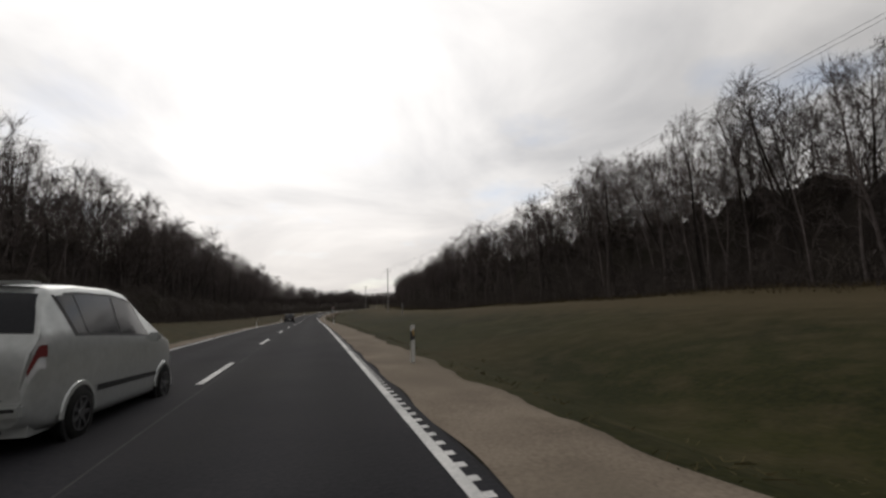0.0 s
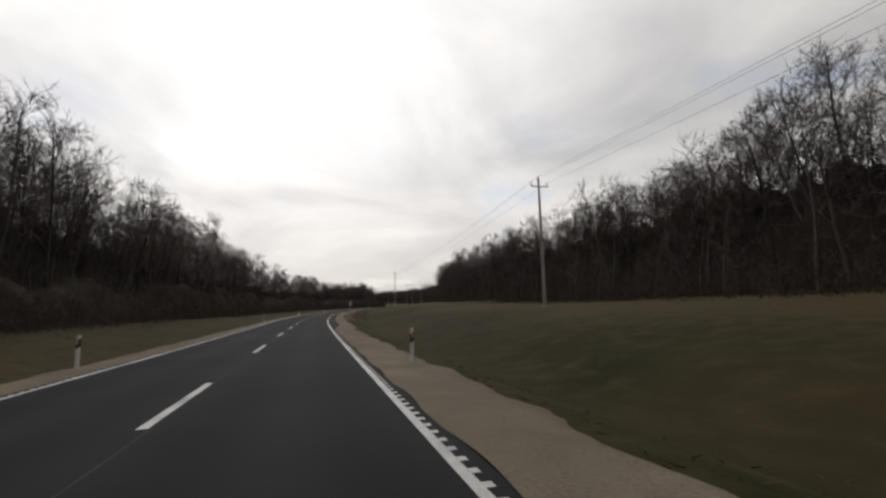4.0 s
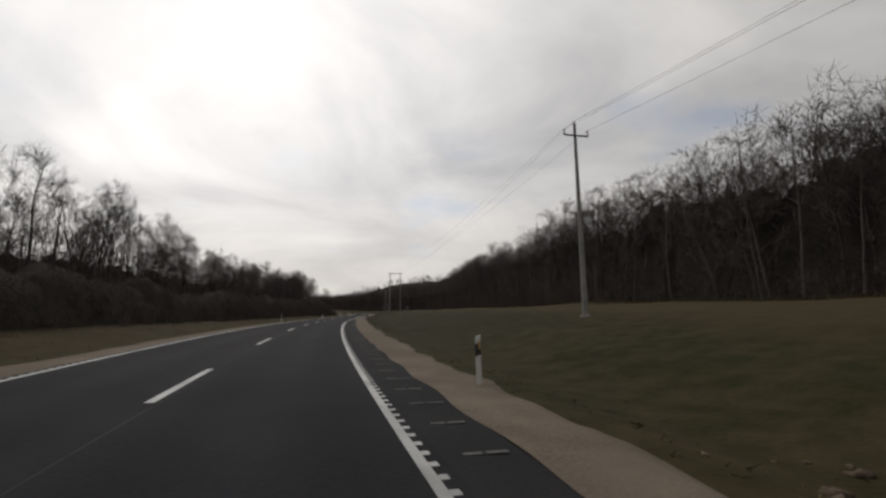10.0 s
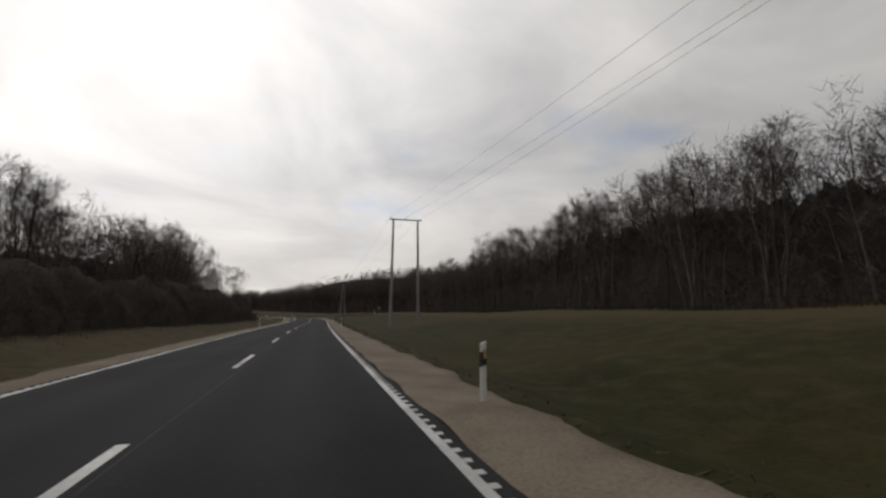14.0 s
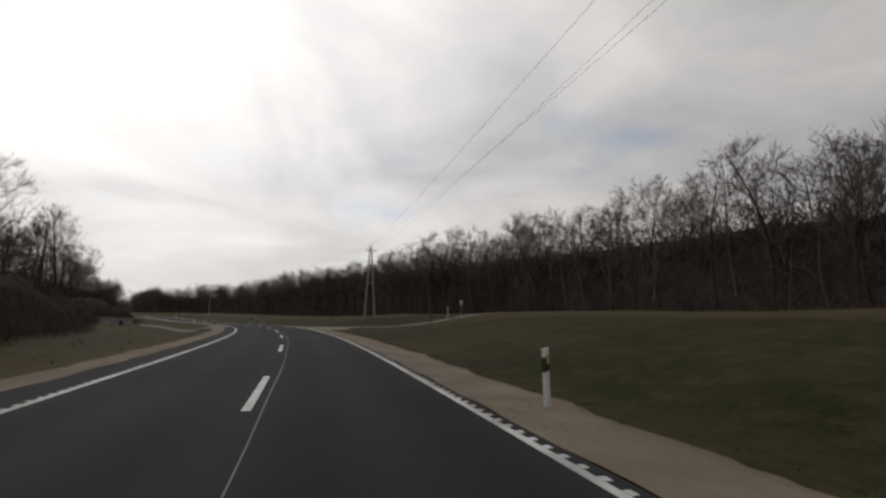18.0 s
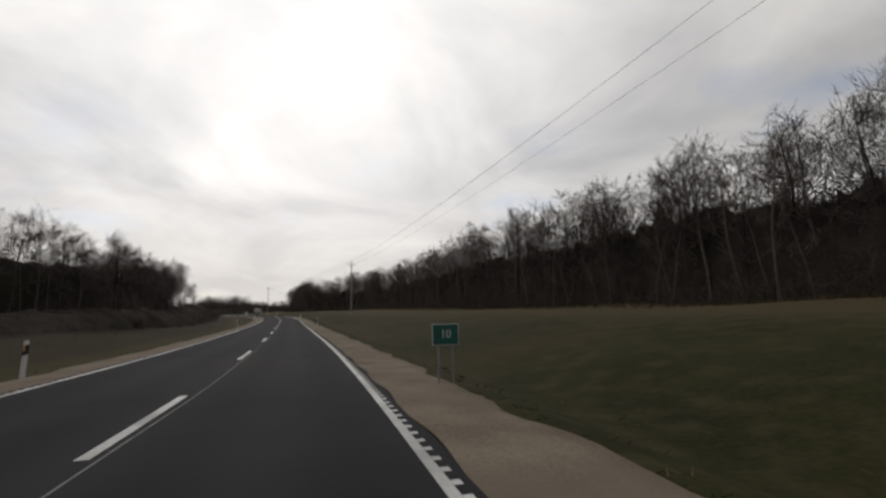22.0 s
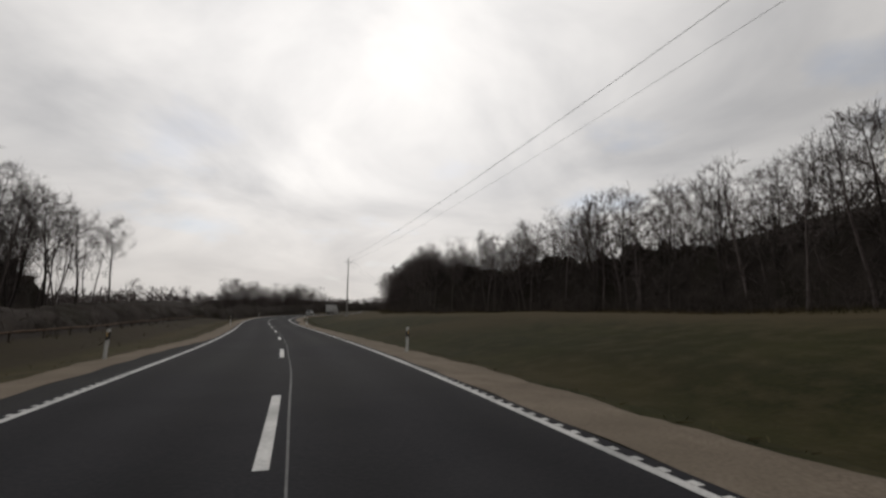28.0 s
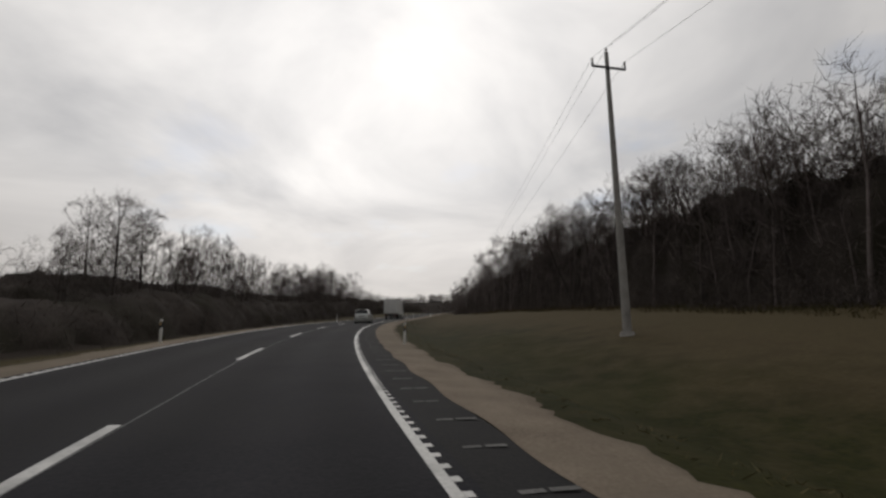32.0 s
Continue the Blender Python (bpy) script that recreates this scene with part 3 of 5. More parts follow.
# zones of the ground: straw along the wood, dug soil, leaf litter
zone = {"dry": [], "soil": [], "litter": []}
for side in (-1, 1):
    oo = side * (g_off if side > 0 else g_off[::-1])
    S2, O2 = np.meshgrid(g_s, oo, indexing="ij")
    edge, _, dens = wood(side, S2)
    edge = np.minimum(edge, brush(side, S2)[0])
    reach = edge - np.abs(O2)
    field = np.where(side > 0, 0.16 * (smooth(150, 180, S2) - smooth(265, 310, S2)), 0.0)
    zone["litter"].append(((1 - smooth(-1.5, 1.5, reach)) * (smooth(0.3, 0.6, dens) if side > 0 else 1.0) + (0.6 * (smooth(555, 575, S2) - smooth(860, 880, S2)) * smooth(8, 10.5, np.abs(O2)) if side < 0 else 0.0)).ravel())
    zone["dry"].append(np.clip((1 - smooth(3, 22, reach)) * (1.0 if side > 0 else 0.3) + field + 0.17, 0, 1).ravel())
    if side > 0:   # dark turf beyond the dirt track
        zone["litter"][-1] = np.maximum(zone["litter"][-1], (0.62 * (smooth(520, 526, S2) - smooth(540, 550, S2)) * smooth(7, 10, O2)).ravel())
    d = O2 - 3.5 - strip_right(S2)
    zone["soil"].append(((smooth(174, 184, S2) - smooth(250, 260, S2)) * smooth(1.1, 1.5, d) * (1 - smooth(4.0, 5.6, d + 0.5 * wave(S2 * 6, O2, 1.0)))).ravel() if side > 0 else np.zeros(S2.size))
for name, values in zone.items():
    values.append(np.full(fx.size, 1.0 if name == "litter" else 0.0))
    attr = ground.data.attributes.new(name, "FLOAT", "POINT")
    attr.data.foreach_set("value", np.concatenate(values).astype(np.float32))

# road markings
mark_s = np.arange(-40.0, 1215.0, 1.5)
for side, no in ((1, 1), (-1, 2)):
    runs = [mark_s] if side < 0 else [mark_s[mark_s <= 511.5], mark_s[mark_s >= 533.5]]
    verts, quads, base = [], [], 0
    for run in runs:
        v = np.stack([across(run, side * 3.5 - 0.06, 0.004), across(run, side * 3.5 + 0.06, 0.004)], 1).reshape(-1, 3)
        verts.append(v)
        quads.append(grid_quads(len(run), 2, base))
        base += len(v)
        teeth = np.arange(run[0] + 1, min(run[-1] - 1, 1000.0), 0.36)
        a, b = (0.06, 0.15) if side > 0 else (-0.15, -0.06)
        quad = np.stack([across(teeth, side * 3.5 + a, 0.006), across(teeth, side * 3.5 + b, 0.006), across(teeth + 0.13, side * 3.5 + b, 0.006), across(teeth + 0.13, side * 3.5 + a, 0.006)], 1).reshape(-1, 3)
        verts.append(quad)
        quads.append(np.arange(len(quad)).reshape(-1, 4) + base)
        base += len(quad)
    ob = new("edge_line_%d" % no, fast_mesh("edge_line", np.concatenate(verts), np.concatenate(quads), PAINT))
    tagged(ob, "white edge line with ribbed rumble teeth", "road marking", kind="structure")


def dash(name, s0, length, o, width, parent):
    ss = np.linspace(s0, s0 + length, 4)
    top = np.stack([across(ss, o - width / 2, 0.0045), across(ss, o + width / 2, 0.0045)], 1).reshape(-1, 3)
    ob = new(name, fast_mesh(name, top, grid_quads(4, 2, 0), PAINT))
    ob.parent = parent
    return ob


for i in range(-3, 98):
    dash("centre_dash", DASH_AT + 12.0 * i, DASH_LONG, 0.0, 0.15, road)
for i in range(5):
    dash("junction_dash", 513.4 + 3.92 * i, 1.85, 3.45, 0.24, road)
# lengthwise joint that wanders beside the middle
JOINT = ((0, 0.22), (57, 0.19), (117, 0.08), (208, 0.10), (338, 0.20), (439, 0.19), (490, 0.30), (523, 0.22), (543, 0.15), (566, 0.20), (640, 0.06), (708, 0.24), (758, 0.20), (783, 0.07), (860, 0.15))
for no, (s0, s1, seam_mat) in enumerate(((-40.0, 425.0, SEAM_FAINT), (425.0, 1000.0, SEAM))):
    seam_s = np.arange(s0, s1 + 0.5, 1.0)
    seam_o = np.interp(seam_s, [a for a, _ in JOINT], [b for _, b in JOINT]) + 0.015 * np.sin(seam_s * 0.6)
    ribbon_mesh("road_joint_%d" % (no + 1), seam_s, [lambda s: seam_o - 0.008 - 0.010 * np.sin(s * 0.21) ** 2, lambda s: seam_o + 0.008 + 0.010 * np.sin(s * 0.13) ** 2], [0.003, 0.003], seam_mat,
                label="pale sealed lengthwise joint in the asphalt", category="road joint")
# transverse rib marks on the widened strip
verts = []
for s0 in np.concatenate([np.arange(150, 326, 1.35), np.arange(778.4, 925, 1.35)]):
    w = 0.42 + 0.16 * random.random()
    o0 = 3.5 + 0.42 + 0.12 * random.random()
    for a, b in ((0, 0.42), (0.5, 1.0)):
        verts.append(across(np.array([s0, s0, s0 + 0.085, s0 + 0.085]), np.array([o0 + w * a, o0 + w * b, o0 + w * b, o0 + w * a]), np.array([-0.001] * 4)))
verts = np.concatenate(verts)
WORN = material("worn_paint", (0.075, 0.074, 0.072), (0.19, 0.186, 0.18), 3.0, 0.8, 0, 10)
ribs = new("worn_rib_marks", fast_mesh("worn_rib_marks", verts, np.arange(len(verts)).reshape(-1, 4), WORN))
tagged(ribs, "worn grey rib marks across the asphalt strip", "road marking", kind="stuff")

# side track on the right and a path on the left
def track(name, s0, side, width, length, label, bend=0.0, flare=6.0, mat=None):
    us = np.concatenate([np.linspace(0, 8, 9), np.linspace(9.5, length, 16)])
    ws = np.linspace(-1, 1, 7)
    verts = []
    for u in us:
        half = width / 2 + flare * (1 - smooth(0, 17, u)) ** 1.6
        for w in ws:
            s = s0 + w * half + bend * u
            o = side * (3.55 + u)
            verts.append(across(s, o, float(rise(s, o)) + (-0.03 if abs(w) > 0.99 else 0.05 + 0.02 * math.sin(u * 0.7 + 3 * w))))
    me = fast_mesh(name, np.array(verts), grid_quads(len(us), len(ws), 0), mat or DIRT_ROAD, True)
    return tagged(new(name, me), label, "dirt track", kind="structure")


track("side_track_1", JUNCTION, 1, 3.2, 36, "pale grey dusty dirt track that joins the road, flared at its mouth", -0.03, 11.5)
track("side_track_2", 532.0, -1, 3.0, 11, "narrow pale dirt path leaving the road", 0.5, 4.0)

# yellow sand spread over the mouth of the track and the gravel beside it
def sandy(mat, at, reach):
    nt = mat.node_tree
    bsdf = nt.nodes["Principled BSDF"]
    tc = nt.nodes.new("ShaderNodeTexCoord")
    away = nt.nodes.new("ShaderNodeVectorMath")
    away.operation = "DISTANCE"
    nt.links.new(tc.outputs["Object"], away.inputs[0])
    away.inputs[1].default_value = at
    rough = nt.nodes.new("ShaderNodeTexNoise")
    rough.inputs["Scale"].default_value, rough.inputs["Detail"].default_value = 0.9, 5.0
    nt.links.new(tc.outputs["Object"], rough.inputs["Vector"])
    both = nt.nodes.new("ShaderNodeMath")
    both.operation = "MULTIPLY_ADD"
    nt.links.new(rough.outputs["Fac"], both.inputs[0])
    both.inputs[1].default_value = 2.2
    nt.links.new(away.outputs["Value"], both.inputs[2])
    fade = nt.nodes.new("ShaderNodeMapRange")
    fade.inputs["From Min"].default_value, fade.inputs["From Max"].default_value = reach + 0.6, reach + 1.7
    fade.inputs["To Min"].default_value, fade.inputs["To Max"].default_value = 1.0, 0.0
    nt.links.new(both.outputs[0], fade.inputs["Value"])
    grain = nt.nodes.new("ShaderNodeTexNoise")
    grain.inputs["Scale"].default_value, grain.inputs["Detail"].default_value = 6.0, 5.0
    nt.links.new(tc.outputs["Object"], grain.inputs["Vector"])
    sand = nt.nodes.new("ShaderNodeMix")
    sand.data_type = "RGBA"
    sand.inputs["A"].default_value, sand.inputs["B"].default_value = (0.150, 0.130, 0.088, 1), (0.250, 0.218, 0.155, 1)
    nt.links.new(grain.outputs["Fac"], sand.inputs["Factor"])
    mix = nt.nodes.new("ShaderNodeMix")
    mix.data_type = "RGBA"
    nt.links.new(fade.outputs[0], mix.inputs["Factor"])
    nt.links.new(bsdf.inputs["Base Color"].links[0].from_socket, mix.inputs["A"])
    nt.links.new(sand.outputs["Result"], mix.inputs["B"])
    nt.links.new(mix.outputs["Result"], bsdf.inputs["Base Color"])


for sand_mat in (DIRT_ROAD, GRAVEL):
    sandy(sand_mat, tuple(across(514.2, 6.6, 0.0)), 2.9)

# bare trees
rng = np.random.default_rng(7)


def prisms(p0, p1, r0, r1, sides=3):
    """Tapered open prisms along many segments at once: verts, quads."""
    d = p1 - p0
    d = d / (np.linalg.norm(d, axis=1, keepdims=True) + 1e-9)
    ref = np.where(np.abs(d[:, 2:3]) < 0.9, np.array([[0, 0, 1.0]]), np.array([[1.0, 0, 0]]))
    a = np.cross(d, ref)
    a /= np.linalg.norm(a, axis=1, keepdims=True) + 1e-9
    b = np.cross(d, a)
    ang = np.arange(sides) * 2 * np.pi / sides
    ring = a[:, None] * np.cos(ang)[None, :, None] + b[:, None] * np.sin(ang)[None, :, None]
    v = np.concatenate([p0[:, None] + ring * r0[:, None, None], p1[:, None] + ring * r1[:, None, None]], 1).reshape(-1, 3)
    k = np.arange(sides)
    q = np.stack([k, (k + 1) % sides, (k + 1) % sides + sides, k + sides], 1)
    quads = (np.arange(len(p0))[:, None, None] * 2 * sides + q[None]).reshape(-1, 4)
    return v, quads


def ribbons(p0, p1, w):
    """Thin flat twigs: one quad each, turned at random."""
    d = p1 - p0
    side = np.cross(d, rng.normal(size=d.shape))
    side /= np.linalg.norm(side, axis=1, keepdims=True) + 1e-9
    v = np.stack([p0 - side * w[:, None], p0 + side * w[:, None], p1 + side * w[:, None] * 0.4, p1 - side * w[:, None] * 0.4], 1).reshape(-1, 3)
    return v, np.arange(len(v)).reshape(-1, 4)


def spikes(p0, p1, w):
    """Thin pointed twigs: one triangle each, turned at random."""
    d = p1 - p0
    side = np.cross(d, rng.normal(size=d.shape))
    side /= np.linalg.norm(side, axis=1, keepdims=True) + 1e-9
    v = np.stack([p0 - side * w[:, None], p0 + side * w[:, None], p1], 1).reshape(-1, 3)
    return v, np.arange(len(v)).reshape(-1, 3)


def join(parts):
    """Joins pieces; quads are split, so that all faces have three corners."""
    v, q, n = [], [], 0
    for a, b in parts:
        v.append(a)
        if b.shape[1] == 4:
            b = np.concatenate([b[:, :3], b[:, [0, 2, 3]]])
        q.append(b + n)
        n += len(a)
    return np.concatenate(v), np.concatenate(q)


def grow(p, way, length, n, bend, lift):
    """A crooked line of n pieces."""
    pts = [p]
    for _ in range(n):
        way = way + rng.normal(size=3) * bend + np.array([0, 0, lift])
        way = way / np.linalg.norm(way)
        pts.append(pts[-1] + way * length / n)
    return np.array(pts), way


def bare_tree(H, spread, clear, limbs, twigs, stems=1, light=False):
    """Trunk and crown of a leafless tree whose twigs fill a lumpy dome: (verts, quads) each."""
    trunk, wood_parts, fine = [], [], []
    for st in range(stems):
        high = H * (rng.uniform(0.82, 0.97) if st else 1.0)
        lean = np.array([rng.normal() * 0.05, rng.normal() * 0.05, 1.0]) + (rng.normal(size=3) * np.array([0.16, 0.16, 0]) * (stems > 1))
        foot = np.array([rng.normal() * 0.3 * (stems > 1), rng.normal() * 0.3 * (stems > 1), -0.4])
        line, _ = grow(foot, lean / np.linalg.norm(lean), high * 0.9, 9, 0.06, 0.05)
        r = (0.0078 * H + 0.03) / (stems ** 0.5) * (1 - np.linspace(0, 0.90, 10) ** 1.15) + 0.012
        r[0] *= 1.35
        trunk.append(prisms(line[:-1], line[1:], r[:-1], r[1:], 4 if light else 6))
        size = np.array([H * spread, H * spread, high * (1 - clear) * 0.54]) * np.array([1, rng.uniform(0.8, 1.15), 1]) * (0.8 if stems > 1 else 1.0)
        mid = line[6] * np.array([1, 1, 0]) + np.array([0, 0, high - size[2] - 0.4])
        lobes = rng.uniform(0, 6.28, 4)

        def clip(p, over=1.0):
            """Draws points that leave the dome back to its skin."""
            q = (p - mid) / size
            ang = np.arctan2(q[:, 1], q[:, 0])
            skin = over * (1 + 0.11 * np.sin(3 * ang + lobes[0]) * np.cos(4 * q[:, 2] + lobes[1]) + 0.07 * np.sin(5 * ang + 6 * q[:, 2] + lobes[2]))
            n = np.linalg.norm(q, axis=1) / skin
            k = np.where(n > 1, rng.uniform(0.90, 1.02, len(n)) / np.maximum(n, 1e-6), 1.0)
            return mid + (p - mid) * k[:, None]

        count = limbs // stems
        for i in range(count):
            f = clear * 0.92 + (0.97 - clear * 0.92) * ((i + rng.random()) / count) ** 0.9
            k = min(int(f * 9), 8)
            p = line[k] + (line[k + 1] - line[k]) * (f * 9 - k)
            ang = i * 2.4 + rng.uniform(-0.6, 0.6)
            level = np.clip(-0.35 + 1.3 * (i + 0.5) / count + rng.normal() * 0.16, -0.5, 0.96)
            goal = mid + size * np.array([math.cos(ang) * math.sqrt(1 - level ** 2), math.sin(ang) * math.sqrt(1 - level ** 2), level]) * rng.uniform(0.68, 0.90)
            if goal[2] < p[2] + 0.8:
                goal[2] = p[2] + rng.uniform(0.3, 1.6)
            L = np.linalg.norm(goal - p)
            bow = p + (goal - p) * np.array([0.40, 0.40, 0.62]) + rng.normal(size=3) * 0.06 * L
            u = np.linspace(0, 1, 6)[:, None]
            lim = p * (1 - u) ** 2 + bow * 2 * u * (1 - u) + goal * u ** 2 + rng.normal(size=(6, 3)) * 0.035 * L * np.array([[0], [1], [1], [1], [1], [1]])
            rl = r[k] * rng.uniform(0.34, 0.55) * np.linspace(1, 0.15, 6) + 0.008
            if light:
                fine.append(ribbons(lim[:-1], lim[1:], rl[:-1] * 1.1))
            else:
                wood_parts.append(prisms(lim[:-1], lim[1:], rl[:-1], rl[1:], 3))
            nb = 5 if light else 8
            t = np.sort(rng.uniform(0.22, 1.0, nb)) * 5
            k2 = np.minimum(t.astype(int), 4)
            p2 = lim[k2] + (lim[k2 + 1] - lim[k2]) * (t - k2)[:, None]
            w2 = (lim[k2 + 1] - lim[k2]) / (L / 5 + 1e-6) + rng.normal(size=(nb, 3)) * 0.62 + np.array([0, 0, 0.22])
            w2 /= np.linalg.norm(w2, axis=1, keepdims=True)
            length = np.maximum(L * rng.uniform(0.25, 0.50, nb), 0.9)
            pts = [p2]
            for _ in range(2):
                w2 = w2 + rng.normal(size=(nb, 3)) * 0.20 + np.array([0, 0, 0.10])
                w2 /= np.linalg.norm(w2, axis=1, keepdims=True)
                pts.append(clip(pts[-1] + w2 * (length / 2)[:, None]))
            for q0, q1, w in ((pts[0], pts[1], 0.020), (pts[1], pts[2], 0.013)):
                fine.append(ribbons(q0, q1, np.full(nb, w)))
            # branchlets, then twigs on them
            m = nb * (2 if light else 3)
            who, half = np.repeat(np.arange(nb), m // nb), rng.integers(0, 2, m)
            stack = np.stack(pts, 0)
            a0, a1 = stack[half, who], stack[half + 1, who]
            p3 = a0 + (a1 - a0) * rng.random((m, 1))
            w3 = (a1 - a0) / (np.linalg.norm(a1 - a0, axis=1, keepdims=True) + 1e-9) + rng.normal(size=(m, 3)) * 0.55 + np.array([0, 0, 0.12])
            w3 /= np.linalg.norm(w3, axis=1, keepdims=True)
            e3 = clip(p3 + w3 * rng.uniform(0.7, 1.5, (m, 1)))
            fine.append(ribbons(p3, e3, np.full(m, 0.014 if light else 0.0085)))
            n = m * twigs
            who = np.repeat(np.arange(m), twigs)
            p4 = p3[who] + (e3 - p3)[who] * rng.random((n, 1))
            w4 = (e3 - p3)[who] / (np.linalg.norm((e3 - p3)[who], axis=1, keepdims=True) + 1e-9) + rng.normal(size=(n, 3)) * 0.38 + np.array([0, 0, 0.26])
            w4 /= np.linalg.norm(w4, axis=1, keepdims=True)
            e4 = clip(p4 + w4 * rng.uniform(0.45, 1.15, (n, 1)) * (1.15 if light else 1.0), 1.05)
            fine.append(spikes(p4, e4, rng.uniform(0.0065, 0.0115, n) * (1.35 if light else 1.0)))
    return join(trunk), join(wood_parts + fine)


TREE_KINDS = [  # height, spread, clear trunk, limbs, twigs, stems
    (17, 0.23, 0.42, 15, 8, 1), (18, 0.19, 0.46, 14, 8, 1), (15, 0.29, 0.36, 16, 8, 1), (19, 0.17, 0.44, 14, 8, 1),
    (14, 0.24, 0.32, 16, 8, 2), (16, 0.22, 0.42, 15, 8, 1), (12, 0.26, 0.24, 18, 7, 3), (17, 0.21, 0.38, 16, 8, 2), (20, 0.27, 0.45, 18, 9, 1)]
tree_data = []
for spec in TREE_KINDS:
    (tv, tq), (cv, cq) = bare_tree(*spec)
    tree_data.append((spec[0], fast_mesh("trunk", tv, tq, BARK, True), fast_mesh("crown", cv, cq, TWIG)))

TREE_LABELS = ("tall leafless tree with a slender grey trunk at the wood's edge", "leafless broad-crowned tree at the wood's edge", "bare multi-stemmed tree at the wood's edge")
tree_count = 0


def ground_at(s, o):
    return across(s, o, rise(s, o))


def plant(s, o, height, kind):
    global tree_count
    H, tme, cme = tree_data[kind][:3]
    p = ground_at(s, o)
    label = TREE_LABELS[2] if TREE_KINDS[kind][5] > 1 else TREE_LABELS[1] if TREE_KINDS[kind][1] > 0.28 else TREE_LABELS[0]
    root = thing("tree", Matrix.Translation(p) @ pose(0, 0, 0, 0, 0, random.uniform(0, 360)) @ Matrix.Scale(height / H, 4), label, "tree", "trees along the road")
    for nm, me in (("trunk", tme), ("crown", cme)):
        ob = new(nm, me)
        ob.parent = root
    tree_count += 1


# front rows as single trees
for side in (1, -1):
    s = -20.0 if side > 0 else -14.0
    while s < 905:
        edge, high, dens = (float(v) for v in wood(side, s))
        if random.random() < max(dens, 0.12):
            front = float(brush(side, s)[0])
            far_in = random.random() ** 0.6
            o = edge + random.uniform(2.0, 6.5) if edge - front < 3 else front + 2.5 + far_in * (edge - front)
            if edge - front > 3:
                high *= 0.78 + 0.3 * far_in
            plant(s, side * o, high * random.uniform(0.86, 1.14), random.randrange(8) if high > 11 else random.choice((2, 4, 6)))
        s += random.uniform(3.4, 6.0)


# single tall trees over the wood's edge: distance, offset, height, kind
for s, o, high, kind in EMERGENT:
    plant(s, o, high, kind)


def placed(v, p, turn, scale):
    c, n = math.cos(turn), math.sin(turn)
    return np.stack([v[:, 0] * c - v[:, 1] * n, v[:, 0] * n + v[:, 1] * c, v[:, 2]], 1) * scale + p


# light trees for the rows behind and the far woods
light_trees = []
for spec in ((17, 0.24, 0.36, 9, 9, 1, True), (16, 0.22, 0.38, 9, 9, 1, True), (15, 0.28, 0.30, 10, 9, 1, True), (18, 0.20, 0.40, 9, 9, 1, True), (14, 0.25, 0.26, 10, 9, 2, True)):
    (tv, tq), (cv, cq) = bare_tree(*spec)
    light_trees.append((spec[0], join([(tv, tq), (cv, cq)])))
young = [join(list(bare_tree(9, 0.30, 0.12, 6, 7, 1, True))) for _ in range(4)]
for side in (1, -1):
    parts = []
    for row, (depth, gap) in enumerate(((4.5, 3.2), (9.5, 6.4))):
        s = -55.0 + row
        while s < (1060, 1000)[row]:
            edge, high, dens = (float(v) for v in wood(side, s))
            depth_now = 0.5 if s > 880 and row == 0 else depth
            if side < 0 and row == 0:
                depth_now = max(depth - 0.4 * (edge - float(brush(side, s)[0])), 1.0)
            if random.random() < dens - 0.05:
                o = side * (edge + depth_now + random.uniform(-2.5, 2.5))
                H, (v, q) = random.choice(light_trees)
                parts.append((placed(v, ground_at(s, o), random.uniform(0, 6.28), high * random.uniform(0.84, 1.14) / H), q))
            s += gap * random.uniform(0.6, 1.4)
    s = -50.0
    while s < 960:   # low young trees that close the gap over the thicket
        edge, high, dens = (float(v) for v in wood(side, s))
        if random.random() < dens - 0.1:
            o = side * (edge + random.uniform(1.5, 7.0))
            v, q = random.choice(young)
            parts.append((placed(v, ground_at(s, o), random.uniform(0, 6.28), high * random.uniform(0.48, 0.70) / 9.0), q))
        s += random.uniform(2.0, 4.0)
    v, q = join(parts)
    tagged(new("woodland", fast_mesh("woodland", v, q, TWIG)), "dense leafless woodland behind the first trees", "woodland", kind="stuff")


# thicket under the trees, twigs round hulls coloured for its inner shade
def bush(height, stems, wide, side_twigs=5):
    p0, p1, w = [], [], []
    for _ in range(stems):
        ang, out = rng.uniform(0, 6.28), rng.uniform(0.05, 0.5)
        base = np.array([rng.normal() * 0.8, rng.normal() * 0.8, -0.2])
        way = np.array([math.cos(ang) * out, math.sin(ang) * out, 1.0])
        line, _ = grow(base, way / np.linalg.norm(way), height * rng.uniform(0.45, 1.0) ** 0.8, 3, 0.16, 0.0)
        p0 += list(line[:-1])
        p1 += list(line[1:])
        w += [wide, wide * 0.9, wide * 0.7]
        for _ in range(side_twigs):
            k = rng.integers(0, 3)
            p = line[k] + (line[k + 1] - line[k]) * rng.random()
            d = rng.normal(size=3) * 0.6 + np.array([0, 0, 0.3])
            p0.append(p)
            p1.append(p + d * rng.uniform(0.6, 1.2))
            w.append(wide * 0.6)
    return spikes(np.array(p0), np.array(p1), np.array(w))


